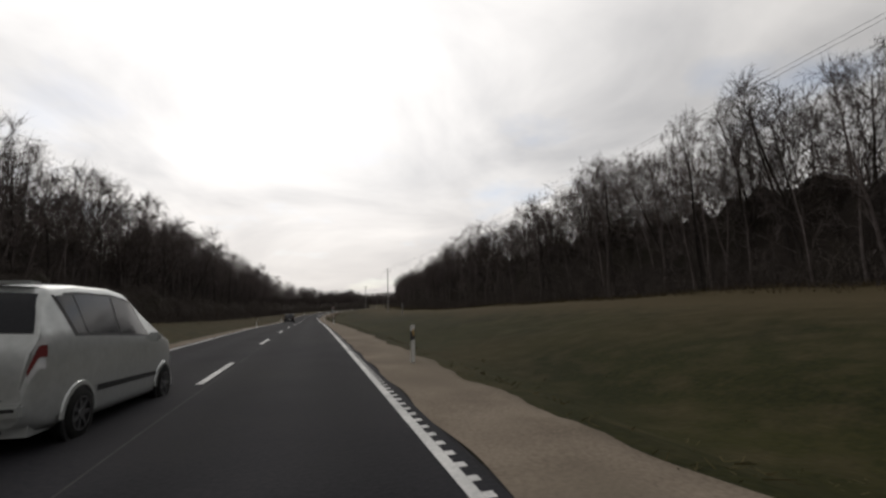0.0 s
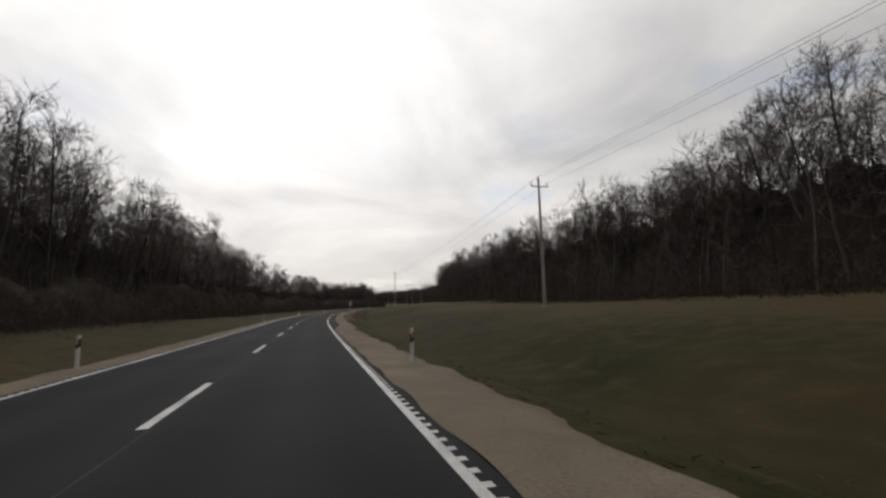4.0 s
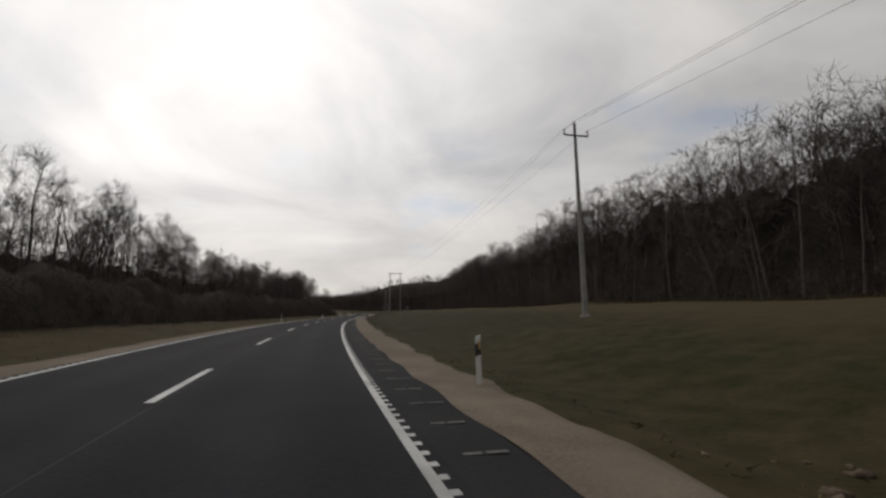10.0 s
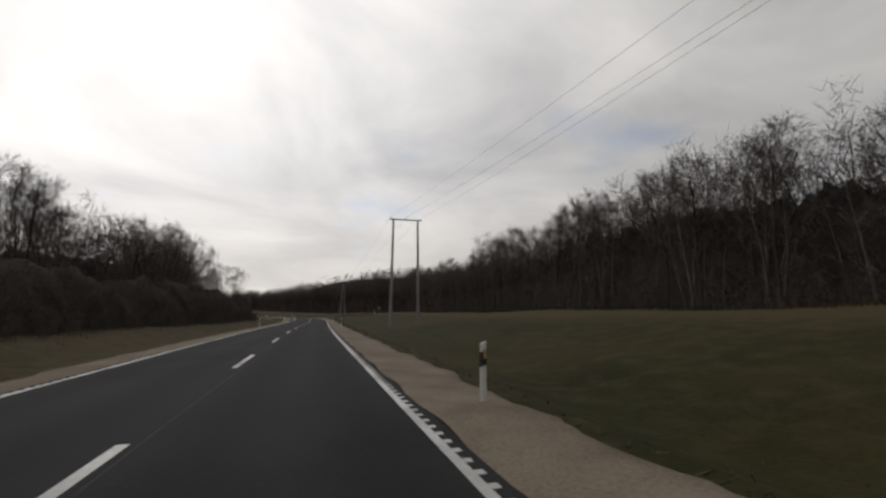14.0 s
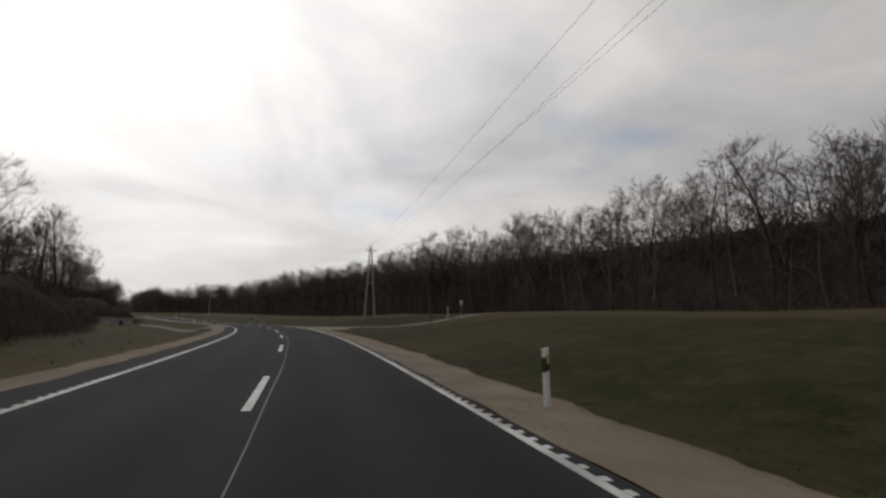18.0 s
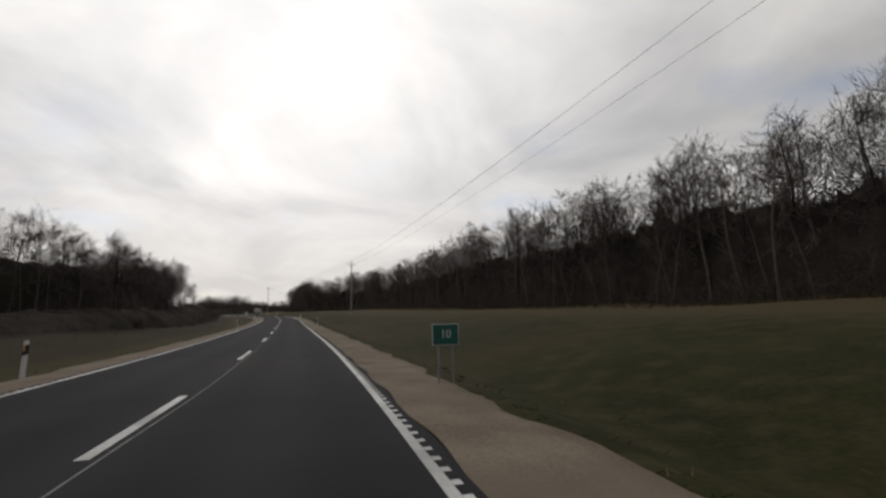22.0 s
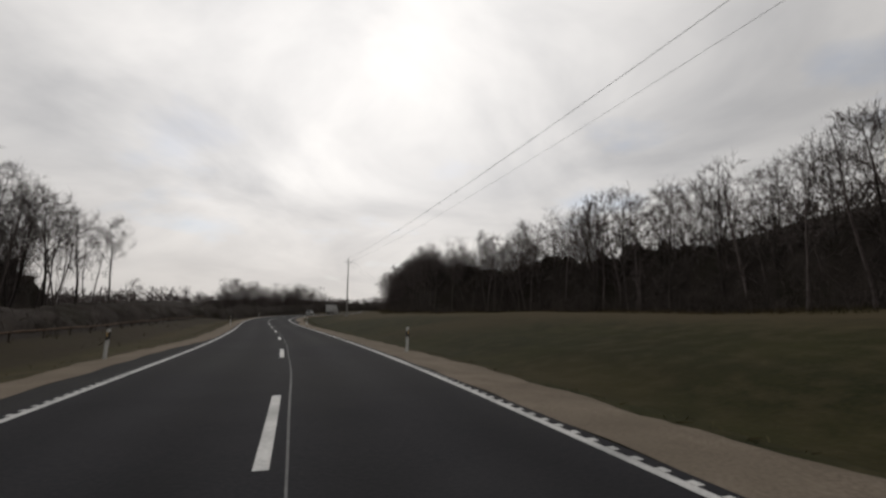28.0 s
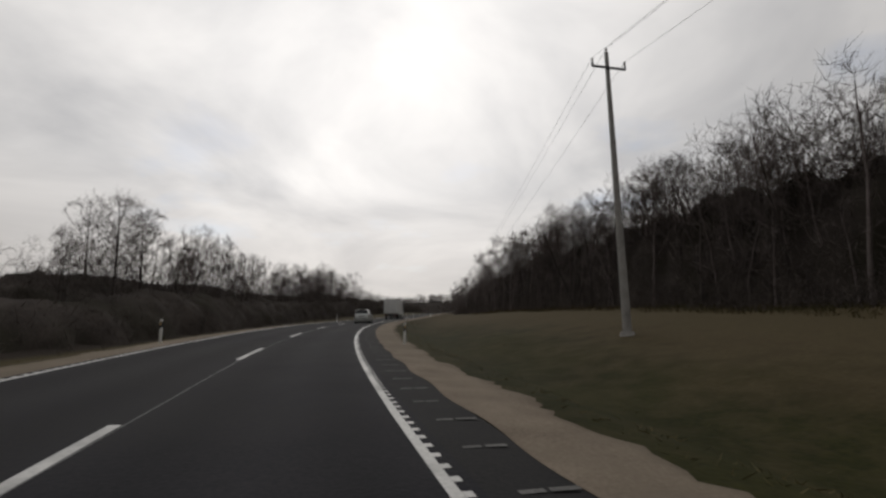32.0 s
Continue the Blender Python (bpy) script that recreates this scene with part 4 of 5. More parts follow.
def scrub(height, wide, count, long=2.0, thick=0.075):
    """A dense clump of twigs at every angle, thinning towards its top."""
    z = height * rng.random(count)
    r = wide * (0.35 + 0.65 * np.sqrt(np.maximum(0.0, 1 - (z / height) ** 2))) * np.sqrt(rng.random(count))
    ang = rng.uniform(0, 6.28, count)
    p = np.stack([r * np.cos(ang), r * np.sin(ang), z - 0.3], 1)
    d = rng.normal(size=(count, 3)) * 0.8
    d[:, 2] = np.abs(d[:, 2]) + 0.25
    d /= np.linalg.norm(d, axis=1, keepdims=True)
    top = z / height
    return spikes(p, p + d * (long * (1.15 - 0.5 * top))[:, None] * rng.uniform(0.6, 1.2, (count, 1)), thick * (1.25 - 0.8 * top))


fine_bushes = [bush(h, n, 0.026, 6) for h, n in ((3.4, 24), (2.6, 22), (4.2, 24), (3.0, 22))]
deep_bushes = [scrub(h, w, 190, 1.5, 0.040) for h, w in ((9.5, 2.4), (8.2, 2.6), (10.2, 2.3), (8.8, 2.6))]
crests = [scrub(h, w, 165, 1.5, 0.028) for h, w in ((5.6, 1.5), (4.6, 1.8), (6.6, 1.4), (5.0, 1.6))]


THICKET_TALL = ((0, 0.04), (60, 0.02), (100, 0.10), (130, 0.16), (200, 0.16), (270, 0.22), (350, 0.22), (430, 0.17), (460, 0.02), (520, 0.04), (570, 0.06), (640, 0.08), (690, 0.04), (715, -0.03), (745, -0.01), (765, 0.09), (790, 0.15), (840, 0.18), (900, 0.15))


def mass(side, low=False):
    """The inside of the thicket: a lumpy hull standing in for its depth, rough with twigs all over."""
    ss = np.arange(-50.0, 1150.0, 0.9)
    edge, high, dens = wood(side, ss)
    n = len(ss)
    slow = np.interp(ss, np.arange(-60, 1160, 7.0), rng.uniform(-1, 1, 175)[:len(np.arange(-60, 1160, 7.0))])
    quick = np.interp(ss, np.arange(-60, 1160, 2.2), rng.uniform(-1, 1, 560)[:len(np.arange(-60, 1160, 2.2))])
    tall = np.interp(ss, [a for a, _ in THICKET_TALL], [b for _, b in THICKET_TALL]) if side > 0 else 0.04 + 0.12 * (smooth(600, 650, ss) - smooth(698, 708, ss)) - 0.14 * smooth(740, 800, ss)
    top = np.maximum(high, 5.0) * (0.45 + tall + 0.045 * slow + 0.05 * quick) * (0.5 + 0.5 * smooth(0.25, 0.7, dens))
    depth = np.array([3.4, 4.2, 5.2, 6.6, 8.2, 10.0, 11.5, 12.5])
    if low:
        edge, high = brush(side, ss)
        top = high * (0.8 + 0.18 * slow + 0.16 * quick)
        depth = depth * 0.75 - 2.2
        high, dens = high * 2.0, np.ones(n)
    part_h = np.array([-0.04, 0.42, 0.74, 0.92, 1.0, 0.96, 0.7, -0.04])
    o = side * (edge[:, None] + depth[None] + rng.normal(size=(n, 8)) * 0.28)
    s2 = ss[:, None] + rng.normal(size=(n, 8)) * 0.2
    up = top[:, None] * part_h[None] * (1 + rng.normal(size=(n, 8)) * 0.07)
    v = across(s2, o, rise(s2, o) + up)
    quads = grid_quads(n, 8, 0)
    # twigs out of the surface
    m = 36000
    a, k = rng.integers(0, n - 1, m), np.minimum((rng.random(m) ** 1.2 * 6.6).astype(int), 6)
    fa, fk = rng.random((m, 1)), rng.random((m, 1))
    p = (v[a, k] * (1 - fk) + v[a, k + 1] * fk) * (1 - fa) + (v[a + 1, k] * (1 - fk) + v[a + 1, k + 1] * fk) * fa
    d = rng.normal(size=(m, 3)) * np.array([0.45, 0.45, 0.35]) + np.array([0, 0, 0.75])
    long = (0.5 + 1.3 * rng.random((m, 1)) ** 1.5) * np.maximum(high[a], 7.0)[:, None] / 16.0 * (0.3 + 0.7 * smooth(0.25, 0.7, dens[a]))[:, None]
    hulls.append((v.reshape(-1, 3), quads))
    out = [spikes(p - d * 0.15, p + d * long, rng.uniform(0.010, 0.035, m))]
    # bushy tops along its crest
    for i in range(n):
        k = random.choice((1, 1, 2, 2, 3, 4) if low else (2, 3, 3, 4, 4))
        if dens[i] > 0.3 or random.random() < 0.35:
            cv, cq = random.choice(crests)
            out.append((placed(cv, v[i, k] - np.array([0, 0, 1.2]), random.uniform(0, 6.28), random.uniform(0.8, 1.7) * max(high[i] * (0.75 if low else 1.0), 2.5 if low else 5.0) / 16.0), cq))
    return out


for side in (1, -1):
    hulls = []
    parts = mass(side) + (mass(side, True) if side < 0 else [])
    for row, (depth, gap) in enumerate(((-0.8, 1.7), (1.8, 2.3))):
        s = -45.0
        while s < (960, 1100)[row]:
            edge, high, dens = (float(v) for v in wood(side, s))
            if random.random() < 0.97:
                front, tall = (float(v) for v in brush(side, s))
                o = side * (front + depth * (1.0 if side > 0 else 0.5) + random.uniform(-1.2, 1.2) * (1.0 if side > 0 else 0.6))
                size = random.uniform(0.6, 1.15) * (1.0 if side > 0 else tall / 7.5) * (max(high, 11.0) / 17.0) ** 0.75 * (0.45 if dens < 0.5 and row > 0 and side > 0 else 1.0) * (0.7 if row == 1 else 1.0)
                v, q = random.choice(fine_bushes if row < 1 else deep_bushes)
                parts.append((placed(v, ground_at(s, o), random.uniform(0, 6.28), size), q))
            s += random.uniform(0.7, 1.3) * gap
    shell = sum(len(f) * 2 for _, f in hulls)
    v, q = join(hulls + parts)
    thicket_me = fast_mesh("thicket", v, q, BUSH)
    # hull faces take the colour darkened for inner shade
    thicket_me.materials.append(THICKET_SHADE)
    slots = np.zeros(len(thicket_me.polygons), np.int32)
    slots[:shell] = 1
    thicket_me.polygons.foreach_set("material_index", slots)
    tagged(new("thicket", thicket_me), "leafless thicket of shrubs round a hull coloured dark for its inner shade", "thicket", kind="stuff")

# woods on the hills all round
parts = []
clumps = [scrub(1.0, 0.42, 34, 0.28, 0.05) for _ in range(4)]
far_seen = 0
while far_seen < 5600:
    x, y = rng.uniform(-550, 650), rng.uniform(-100, 1900)
    ii, jj = np.searchsorted(gx, x) - 1, np.searchsorted(gy, y) - 1
    d = dist[ii, jj]
    if d < 86 or d > 620:
        continue
    tx, ty = (x - gx[ii]) / (gx[ii + 1] - gx[ii]), (y - gy[jj]) / (gy[jj + 1] - gy[jj])
    z = (fz[ii, jj] * (1 - tx) + fz[ii + 1, jj] * tx) * (1 - ty) + (fz[ii, jj + 1] * (1 - tx) + fz[ii + 1, jj + 1] * tx) * ty
    v, q = clumps[far_seen % 4]
    k = rng.uniform(11, 17)
    parts.append((placed(v, np.array([x, y, z - 1.0]), rng.uniform(0, 6.28), k), q))
    far_seen += 1
# the paler twig colour stands in for haze over the distance
v, q = join(parts)
tagged(new("far_woods", fast_mesh("far_woods", v, q, TWIG)), "distant woods on the hills, greyed in colour for haze", "woodland", kind="stuff")


# delineator posts
def delineator(s, side, group="delineator posts"):
    o = side * (3.5 + float(strip_right(s) if side > 0 else strip_left(s)) + 1.15)
    m = Matrix.Translation(across(s, o, float(rise(s, o)) + 0.03)) @ pose(0, 0, 0, random.uniform(-1, 1), random.uniform(-1.5, 1.5), math.degrees(float(heading(s))))
    root = thing("delineator_post", m, "white plastic roadside post with a black band", "roadside post", group)
    for nm, me in post_parts:
        ob = new(nm, me)
        ob.parent = root
    return root


def post_mesh(z0, z1, mat, grow_by=0.0, slant=0.0):
    outline = [(-0.06, 0.045), (-0.03, -0.05), (0.03, -0.05), (0.06, 0.045)]
    bm = bmesh.new()
    rings = []
    for z, sl in ((z0, slant), (z1, slant)):
        rings.append([bm.verts.new((x * (1 + grow_by), y * (1 + grow_by), z + sl * x)) for x, y in outline])
    for i in range(4):
        bm.faces.new((rings[0][i], rings[0][(i + 1) % 4], rings[1][(i + 1) % 4], rings[1][i]))
    bm.faces.new(rings[1])
    bm.faces.new(rings[0][::-1])
    bmesh.ops.recalc_face_normals(bm, faces=bm.faces[:])
    me = bpy.data.meshes.new("post")
    bm.to_mesh(me)
    bm.free()
    me.materials.append(mat)
    return me


reflect = bmesh.new()
plus(reflect, box(0.045, 0.006, 0.16, (0, -0.057, 0.82), bevel=0.002))
reflect_me = bpy.data.meshes.new("reflector")
reflect.to_mesh(reflect_me)
reflect.free()
reflect_me.materials.append(REFLECTOR)
post_parts = [("post", post_mesh(-0.2, 1.02, PLASTIC, 0.0, 0.25)), ("band", post_mesh(0.62, 0.88, BLACK, 0.05, 0.6)), ("reflector", reflect_me)]
for i in range(-1, 28):
    for side in (1, -1):
        s = 12.8 + 50.25 * min(i, 7) + 50.95 * max(i - 7, 0) + (3.8 if side < 0 and i < 13 else 0.0)
        if s < 1150 and not (side > 0 and (abs(s - JUNCTION) < 14 or abs(s - 568.4) < 3)):
            delineator(s, side)
for s, side in ((557.3, 1), (553.9, 1), (554.3, -1), (556.8, -1)):
    delineator(s, side, "junction posts")


# power line
def insulator(m, parent):
    bm = rod((0, 0, 0), (0, 0, 0.12), 0.025, 0.02, 8)
    for z, r in ((0.12, 0.07), (0.17, 0.06), (0.22, 0.045)):
        plus(bm, rod((0, 0, z), (0, 0, z + 0.035), r, r * 0.7, 10))
    bm.transform(m)
    return part("insulator", bm, CERAMIC, parent)


def power_pole(s, o, high, style="single"):
    p = ground_at(s, o)
    turn = math.degrees(float(heading(s)))
    m = Matrix.Translation(p) @ pose(0, 0, 0, 0, 0, turn)
    names = {"single": "grey concrete power pole with a short crossarm", "a_frame": "two-legged grey concrete power pole spread like an A", "h_frame": "twin-pole concrete line portal with a top crossarm"}
    root = thing("power_pole", m, names[style], "power pole", "power poles")
    wires = []
    if style == "single":
        part("shaft", rod((0, 0, -0.5), (0, 0, high), 0.21, 0.10, 12), CONCRETE, root)
        arm = box(1.9, 0.10, 0.10, (0, -0.14, high - 0.95), bevel=0.01)
        plus(arm, box(0.08, 0.1, 0.22, (-0.92, -0.14, high - 0.86)))
        plus(arm, box(0.08, 0.1, 0.22, (0.92, -0.14, high - 0.86)))
        part("crossarm", arm, DARKSTEEL, root)
        part("footing", rod((0, 0, -0.3), (0, 0, 0.18), 0.42, 0.30, 12), CONCRETE, root)
        tops = ((-0.92, -0.14, high - 0.76), (0.92, -0.14, high - 0.76), (0, 0, high - 0.02))
    elif style == "a_frame":
        for x in (-1, 1):
            part("leg", rod((x * 1.0, 0, -0.4), (x * 0.14, 0, high), 0.20, 0.11, 12), CONCRETE, root)
        part("crossarm", box(2.1, 0.12, 0.12, (0, -0.16, high - 0.85), bevel=0.01), DARKSTEEL, root)
        part("brace", box(1.2, 0.12, 0.16, (0, 0, high * 0.48), bevel=0.01), CONCRETE, root)
        tops = ((-1.0, -0.16, high - 0.8), (1.0, -0.16, high - 0.8), (0, 0, high))
    else:
        for x in (-1.75, 1.75):
            part("leg", rod((x * 1.12, 0, -0.4), (x, 0, high), 0.24, 0.13, 12), CONCRETE, root)
        part("crossarm", box(4.6, 0.14, 0.16, (0, -0.18, high - 0.15), bevel=0.01), DARKSTEEL, root)
        tops = ((-2.2, -0.18, high - 0.05), (0, -0.18, high - 0.05), (2.2, -0.18, high - 0.05))
    for t in tops:
        insulator(Matrix.Translation(t), root)
        wires.append(m @ (Vector(t) + Vector((0, 0, 0.24))))
    return wires


def wire(a, b, sag, r=0.010):
    n = 16
    pts = [a.lerp(b, i / n) - Vector((0, 0, 4 * sag * (i / n) * (1 - i / n))) for i in range(n + 1)]
    side = (b - a).cross(Vector((0, 0, 1))).normalized() * r
    lift = Vector((0, 0, r))
    v = np.array([tuple(p + d) for p in pts for d in (side, lift, -side, -lift)])
    q = np.array([[4 * i + j, 4 * i + (j + 1) % 4, 4 * i + 4 + (j + 1) % 4, 4 * i + 4 + j] for i in range(n) for j in range(4)])
    return tagged(new("power_cable", fast_mesh("power_cable", v, q, BLACK)), "thin sagging overhead power cable", "cable", "overhead cables")


poles = [power_pole(s, o, h, st) for s, o, h, st in POLES]
for a, b in zip(poles[:-1], poles[1:]):
    for p, q in zip(a, b):
        wire(p, q, 1.6)

# signs
def at_verge(s, o, extra=0.0):
    return Matrix.Translation(across(s, o, float(rise(s, o)) + extra)) @ pose(0, 0, 0, 0, 0, math.degrees(float(heading(s))))


def triangle(w, z0, r=0.06):
    pts = []
    h = w * 0.866
    corners = ((-w / 2 + r, z0 + r * 0.6, 210), (w / 2 - r, z0 + r * 0.6, 330), (0, z0 + h - r * 1.4, 90))
    for cx0, cz0, mid in corners:
        for a in (-60, -20, 20, 60):
            t = radians(mid + a)
            pts.append((cx0 + r * math.cos(t), cz0 + r * math.sin(t)))
    return pts


def warning_sign(s, o):
    root = thing("warning_sign", at_verge(s, o, 0.68), "red-bordered white triangular wild animal warning sign on a steel post", "road sign")
    part("post", rod((0, 0.06, -1.1), (0, 0.06, 3.05), 0.045, None, 12), STEEL, root)
    plate = part("triangle_plate", slab(triangle(1.10, 2.18), 0.02), SIGN_RED, root, "red triangular plate")
    inner = slab(triangle(0.84, 2.265, 0.04), 0.006, Matrix.Translation((0, -0.007, 0)))
    part("white_field", inner, SIGN_WHITE, plate)
    # leaping deer as a plain outline
    deer = [(-0.20, 2.40), (-0.13, 2.50), (-0.06, 2.56), (0.02, 2.58), (0.06, 2.66), (0.03, 2.74), (0.05, 2.76), (0.09, 2.70), (0.15, 2.66), (0.14, 2.62), (0.10, 2.61), (0.10, 2.53), (0.20, 2.50),
            (0.21, 2.47), (0.09, 2.48), (0.02, 2.50), (-0.06, 2.48), (-0.13, 2.42), (-0.19, 2.36)]
    bm = slab([(-x, z - 0.02) for x, z in deer][::-1], 0.004, Matrix.Translation((0, -0.012, 0)))
    bmesh.ops.triangulate(bm, faces=bm.faces[:])
    part("pictogram", bm, SIGN_BLACK, plate)
    lower = part("distance_plate", box(0.86, 0.02, 0.42, (0, 0.01, 1.92), bevel=0.004), SIGN_WHITE, root, "white plate with dark marks")
    bars = box(0.20, 0.004, 0.09, (0.0, -0.003, 1.92))
    for x in (-0.33, 0.33):
        plus(bars, box(0.04, 0.004, 0.22, (x, -0.003, 1.90)))
        plus(bars, slab([(x - 0.06, 1.99), (x + 0.06, 1.99), (x, 2.07)], 0.004, Matrix.Translation((0, -0.005, 0))))
    part("plate_marks", bars, SIGN_BLACK, lower)
    for z in (2.02, 1.80, 2.35):
        part("clamp", box(0.12, 0.05, 0.03, (0, 0.045, z), bevel=0.004), STEEL, root)


def kilometre_sign(s, o):
    root = thing("kilometre_sign", at_verge(s, o, 0.29), "small dark green kilometre sign with white numerals on a low post", "road sign")
    for x in (-0.18, 0.18):
        part("post", rod((x, 0.03, -0.6), (x, 0.03, 0.95), 0.022, None, 8), STEEL, root)
    part("border", box(0.66, 0.016, 0.50, (0, 0.012, 0.86), bevel=0.004), SIGN_WHITE, root)
    part("panel", box(0.62, 0.012, 0.46, (0, 0.0, 0.86), bevel=0.003), SIGN_GREEN, root)
    font = bpy.data.curves.new("numerals", "FONT")
    font.body, font.size, font.align_x, font.align_y, font.extrude = "10", 0.27, "CENTER", "CENTER", 0.002
    text = new("numerals", font)
    bpy.context.view_layer.update()
    me = bpy.data.meshes.new_from_object(text.evaluated_get(bpy.context.evaluated_depsgraph_get()))
    bpy.data.objects.remove(text)
    me.materials.clear()
    me.materials.append(SIGN_WHITE)
    me.transform(Matrix.Translation((0.0, -0.010, 0.86)) @ Matrix.Rotation(radians(90), 4, "X"))
    ob = new("numerals", me)
    ob.parent = root


warning_sign(*WARNING_AT)
kilometre_sign(*KM_AT)


def track_sign(s, o):
    root = thing("white_marker_post", at_verge(s, o), "tall white marker post with a plate beside the dirt track", "sign post")
    part("post", box(0.11, 0.11, 1.9, (0, 0.06, 0.85), bevel=0.01), PLASTIC, root)
    part("plate", box(0.30, 0.02, 0.42, (0.04, -0.02, 0.42), bevel=0.005), SIGN_WHITE, root)
    part("plate_marks", box(0.18, 0.006, 0.08, (0.04, -0.032, 0.45)), SIGN_BLACK, root)


track_sign(*TRACK_SIGN_AT)


def round_sign(s, o):
    root = thing("round_sign", at_verge(s, o), "round traffic sign seen from behind beside a barrier", "road sign")
    part("post", rod((0, 0, -0.3), (0, 0, 2.6), 0.035, None, 10), STEEL, root)
    bm = bmesh.new()
    bmesh.ops.create_cone(bm, cap_ends=True, segments=28, radius1=0.30, radius2=0.30, depth=0.02)
    bm.transform(Matrix.Translation((0, -0.05, 2.3)) @ Matrix.Rotation(radians(90), 4, "X"))
    part("disc", bm, SIGN_WHITE, root)
    part("small_plate", box(0.25, 0.02, 0.25, (0, -0.05, 1.80), bevel=0.004), SIGN_WHITE, root)


def barrier(s, o):
    root = thing("track_barrier", at_verge(s, o) @ pose(0, 0, 0, 0, 0, -25), "dark wooden pole barrier across the dirt track", "barrier")
    part("upright", box(0.16, 0.16, 1.3, (0, 0, 0.45), bevel=0.015), WOODPOLE, root)
    part("upright", box(0.12, 0.12, 1.0, (4.2, 0, 0.3), bevel=0.015), WOODPOLE, root)
    part("bar", rod((-0.4, -0.1, 0.95), (4.5, -0.1, 0.55), 0.05, 0.04, 10), WOODPOLE, root)


def marker_pipe(s, o):
    root = thing("marker_pipe", at_verge(s, o), "pale grey upright marker pipe with a cap in the meadow", "marker post")
    part("pipe", rod((0, 0, -0.3), (0, 0, 1.95), 0.075, 0.075, 14), CONCRETE, root)
    part("cap", rod((0, 0, 1.93), (0, 0, 2.05), 0.095, 0.07, 14), STEEL, root)
    part("plate", box(0.16, 0.01, 0.24, (0, -0.085, 1.45), bevel=0.003), SIGN_WHITE, root)


marker_pipe(78.0, 17.0)
round_sign(523.0, 29.0)
barrier(521.4, 23.0)


# stones and clods on the dug bank and at the track's mouth
def stone_mesh(seed):
    bm = bmesh.new()
    bmesh.ops.create_icosphere(bm, subdivisions=1, radius=0.5)
    for v in bm.verts:
        v.co *= 0.75 + 0.5 * noise.noise(v.co * 1.7 + Vector((seed * 7.1, 0, 0)))
        v.co.z *= 0.65
    me = bpy.data.meshes.new("stone")
    bm.to_mesh(me)
    bm.free()
    me.materials.append(STONE)
    return me


stone_meshes = [stone_mesh(i) for i in range(5)]


def stone(s, o, size):
    ob = new("stone", random.choice(stone_meshes))
    p = across(s, o, float(rise(s, o)) + 0.12 * size)
    ob.matrix_world = Matrix.Translation(p) @ pose(0, 0, 0, random.uniform(-20, 20), random.uniform(-20, 20), random.uniform(0, 360)) @ Matrix.Diagonal((size * random.uniform(0.8, 1.4), size, size * random.uniform(0.7, 1.1), 1))
    tagged(ob, "pale rough stone lying on bare soil", "stone", "stones on the dug bank")


for _ in range(45):
    s = random.uniform(180, 258)
    stone(s, 3.5 + float(strip_right(s)) + random.uniform(2.3, 5.6), random.choice((0.08, 0.12, 0.16, 0.2, 0.25)))
for s, o, size in ((516.5, 10.8, 0.75), (516.0, 10.2, 0.5), (515.5, 11.4, 0.45)):
    stone(s, o, size)
# clods and rubble of the dug bank
lumps = []
ico = bmesh.new()
bmesh.ops.create_icosphere(ico, subdivisions=1, radius=0.5)
ico_v, ico_f = np.array([tuple(v.co) for v in ico.verts]), np.array([[v.index for v in f.verts] for f in ico.faces])
ico.free()
for _ in range(1900):
    s = random.uniform(174, 260)
    u = random.random()
    o = 3.5 + float(strip_right(s)) + 1.9 + 4.2 * u ** 0.8
    size = 0.03 + 0.24 * random.random() ** 8 + 0.09 * (0.3 < u < 0.8) * random.random()
    v = ico_v * (0.7 + 0.7 * rng.random((len(ico_v), 1))) * np.array([size * random.uniform(0.8, 1.7), size * random.uniform(0.8, 1.4), size * random.uniform(0.5, 0.9)])
    lumps.append((placed(v, across(s, o, float(rise(s, o)) + 0.08 * size), random.uniform(0, 6.28), 1.0), ico_f))
v, q = join(lumps)
tagged(new("dug_rubble", fast_mesh("dug_rubble", v, q, CLOD)), "rough brown clods and rubble on a dug bank", "rubble", kind="stuff")


# reddish soil spilled over the edge of the strip in the last bend: distance, offset, length, width
spills = []
for s0, o0, long, wide in ((780.2, 4.72, 0.55, 0.30), (781.5, 4.68, 0.75, 0.24), (779.0, 4.92, 0.40, 0.18), (783.4, 4.80, 0.50, 0.22), (787.0, 4.86, 0.45, 0.20), (793.0, 4.84, 0.60, 0.30), (794.2, 5.70, 0.35, 0.25), (768.7, 5.70, 0.55, 0.25), (770.2, 5.60, 0.35, 0.18)):
    ang, ring = np.meshgrid(np.linspace(0, 2 * np.pi, 25), np.array([0.02, 0.35, 0.7, 1.0]), indexing="ij")
    edge_out = 1 + 0.22 * np.sin(ang * 3 + s0) + 0.16 * np.sin(ang * 7 + 2 * s0) + 0.08 * np.sin(ang * 12 + o0)
    ss, oo = s0 + long * ring * edge_out * np.cos(ang), o0 + wide * ring * edge_out * np.sin(ang)
    up = np.maximum(rise(ss, oo) + 0.035, -0.03) + 0.045 * (1 - ring ** 2) * (0.6 + 0.4 * np.sin(ss * 17 + oo * 23)) - 0.012 * (ring > 0.9)
    spills.append((across(ss, oo, up).reshape(-1, 3), grid_quads(25, 4, 0)))
v, q = join(spills)
tagged(new("soil_spill", fast_mesh("soil_spill", v, q, SOIL, True)), "reddish brown soil spilled over the edge of the asphalt strip", "soil", kind="stuff")
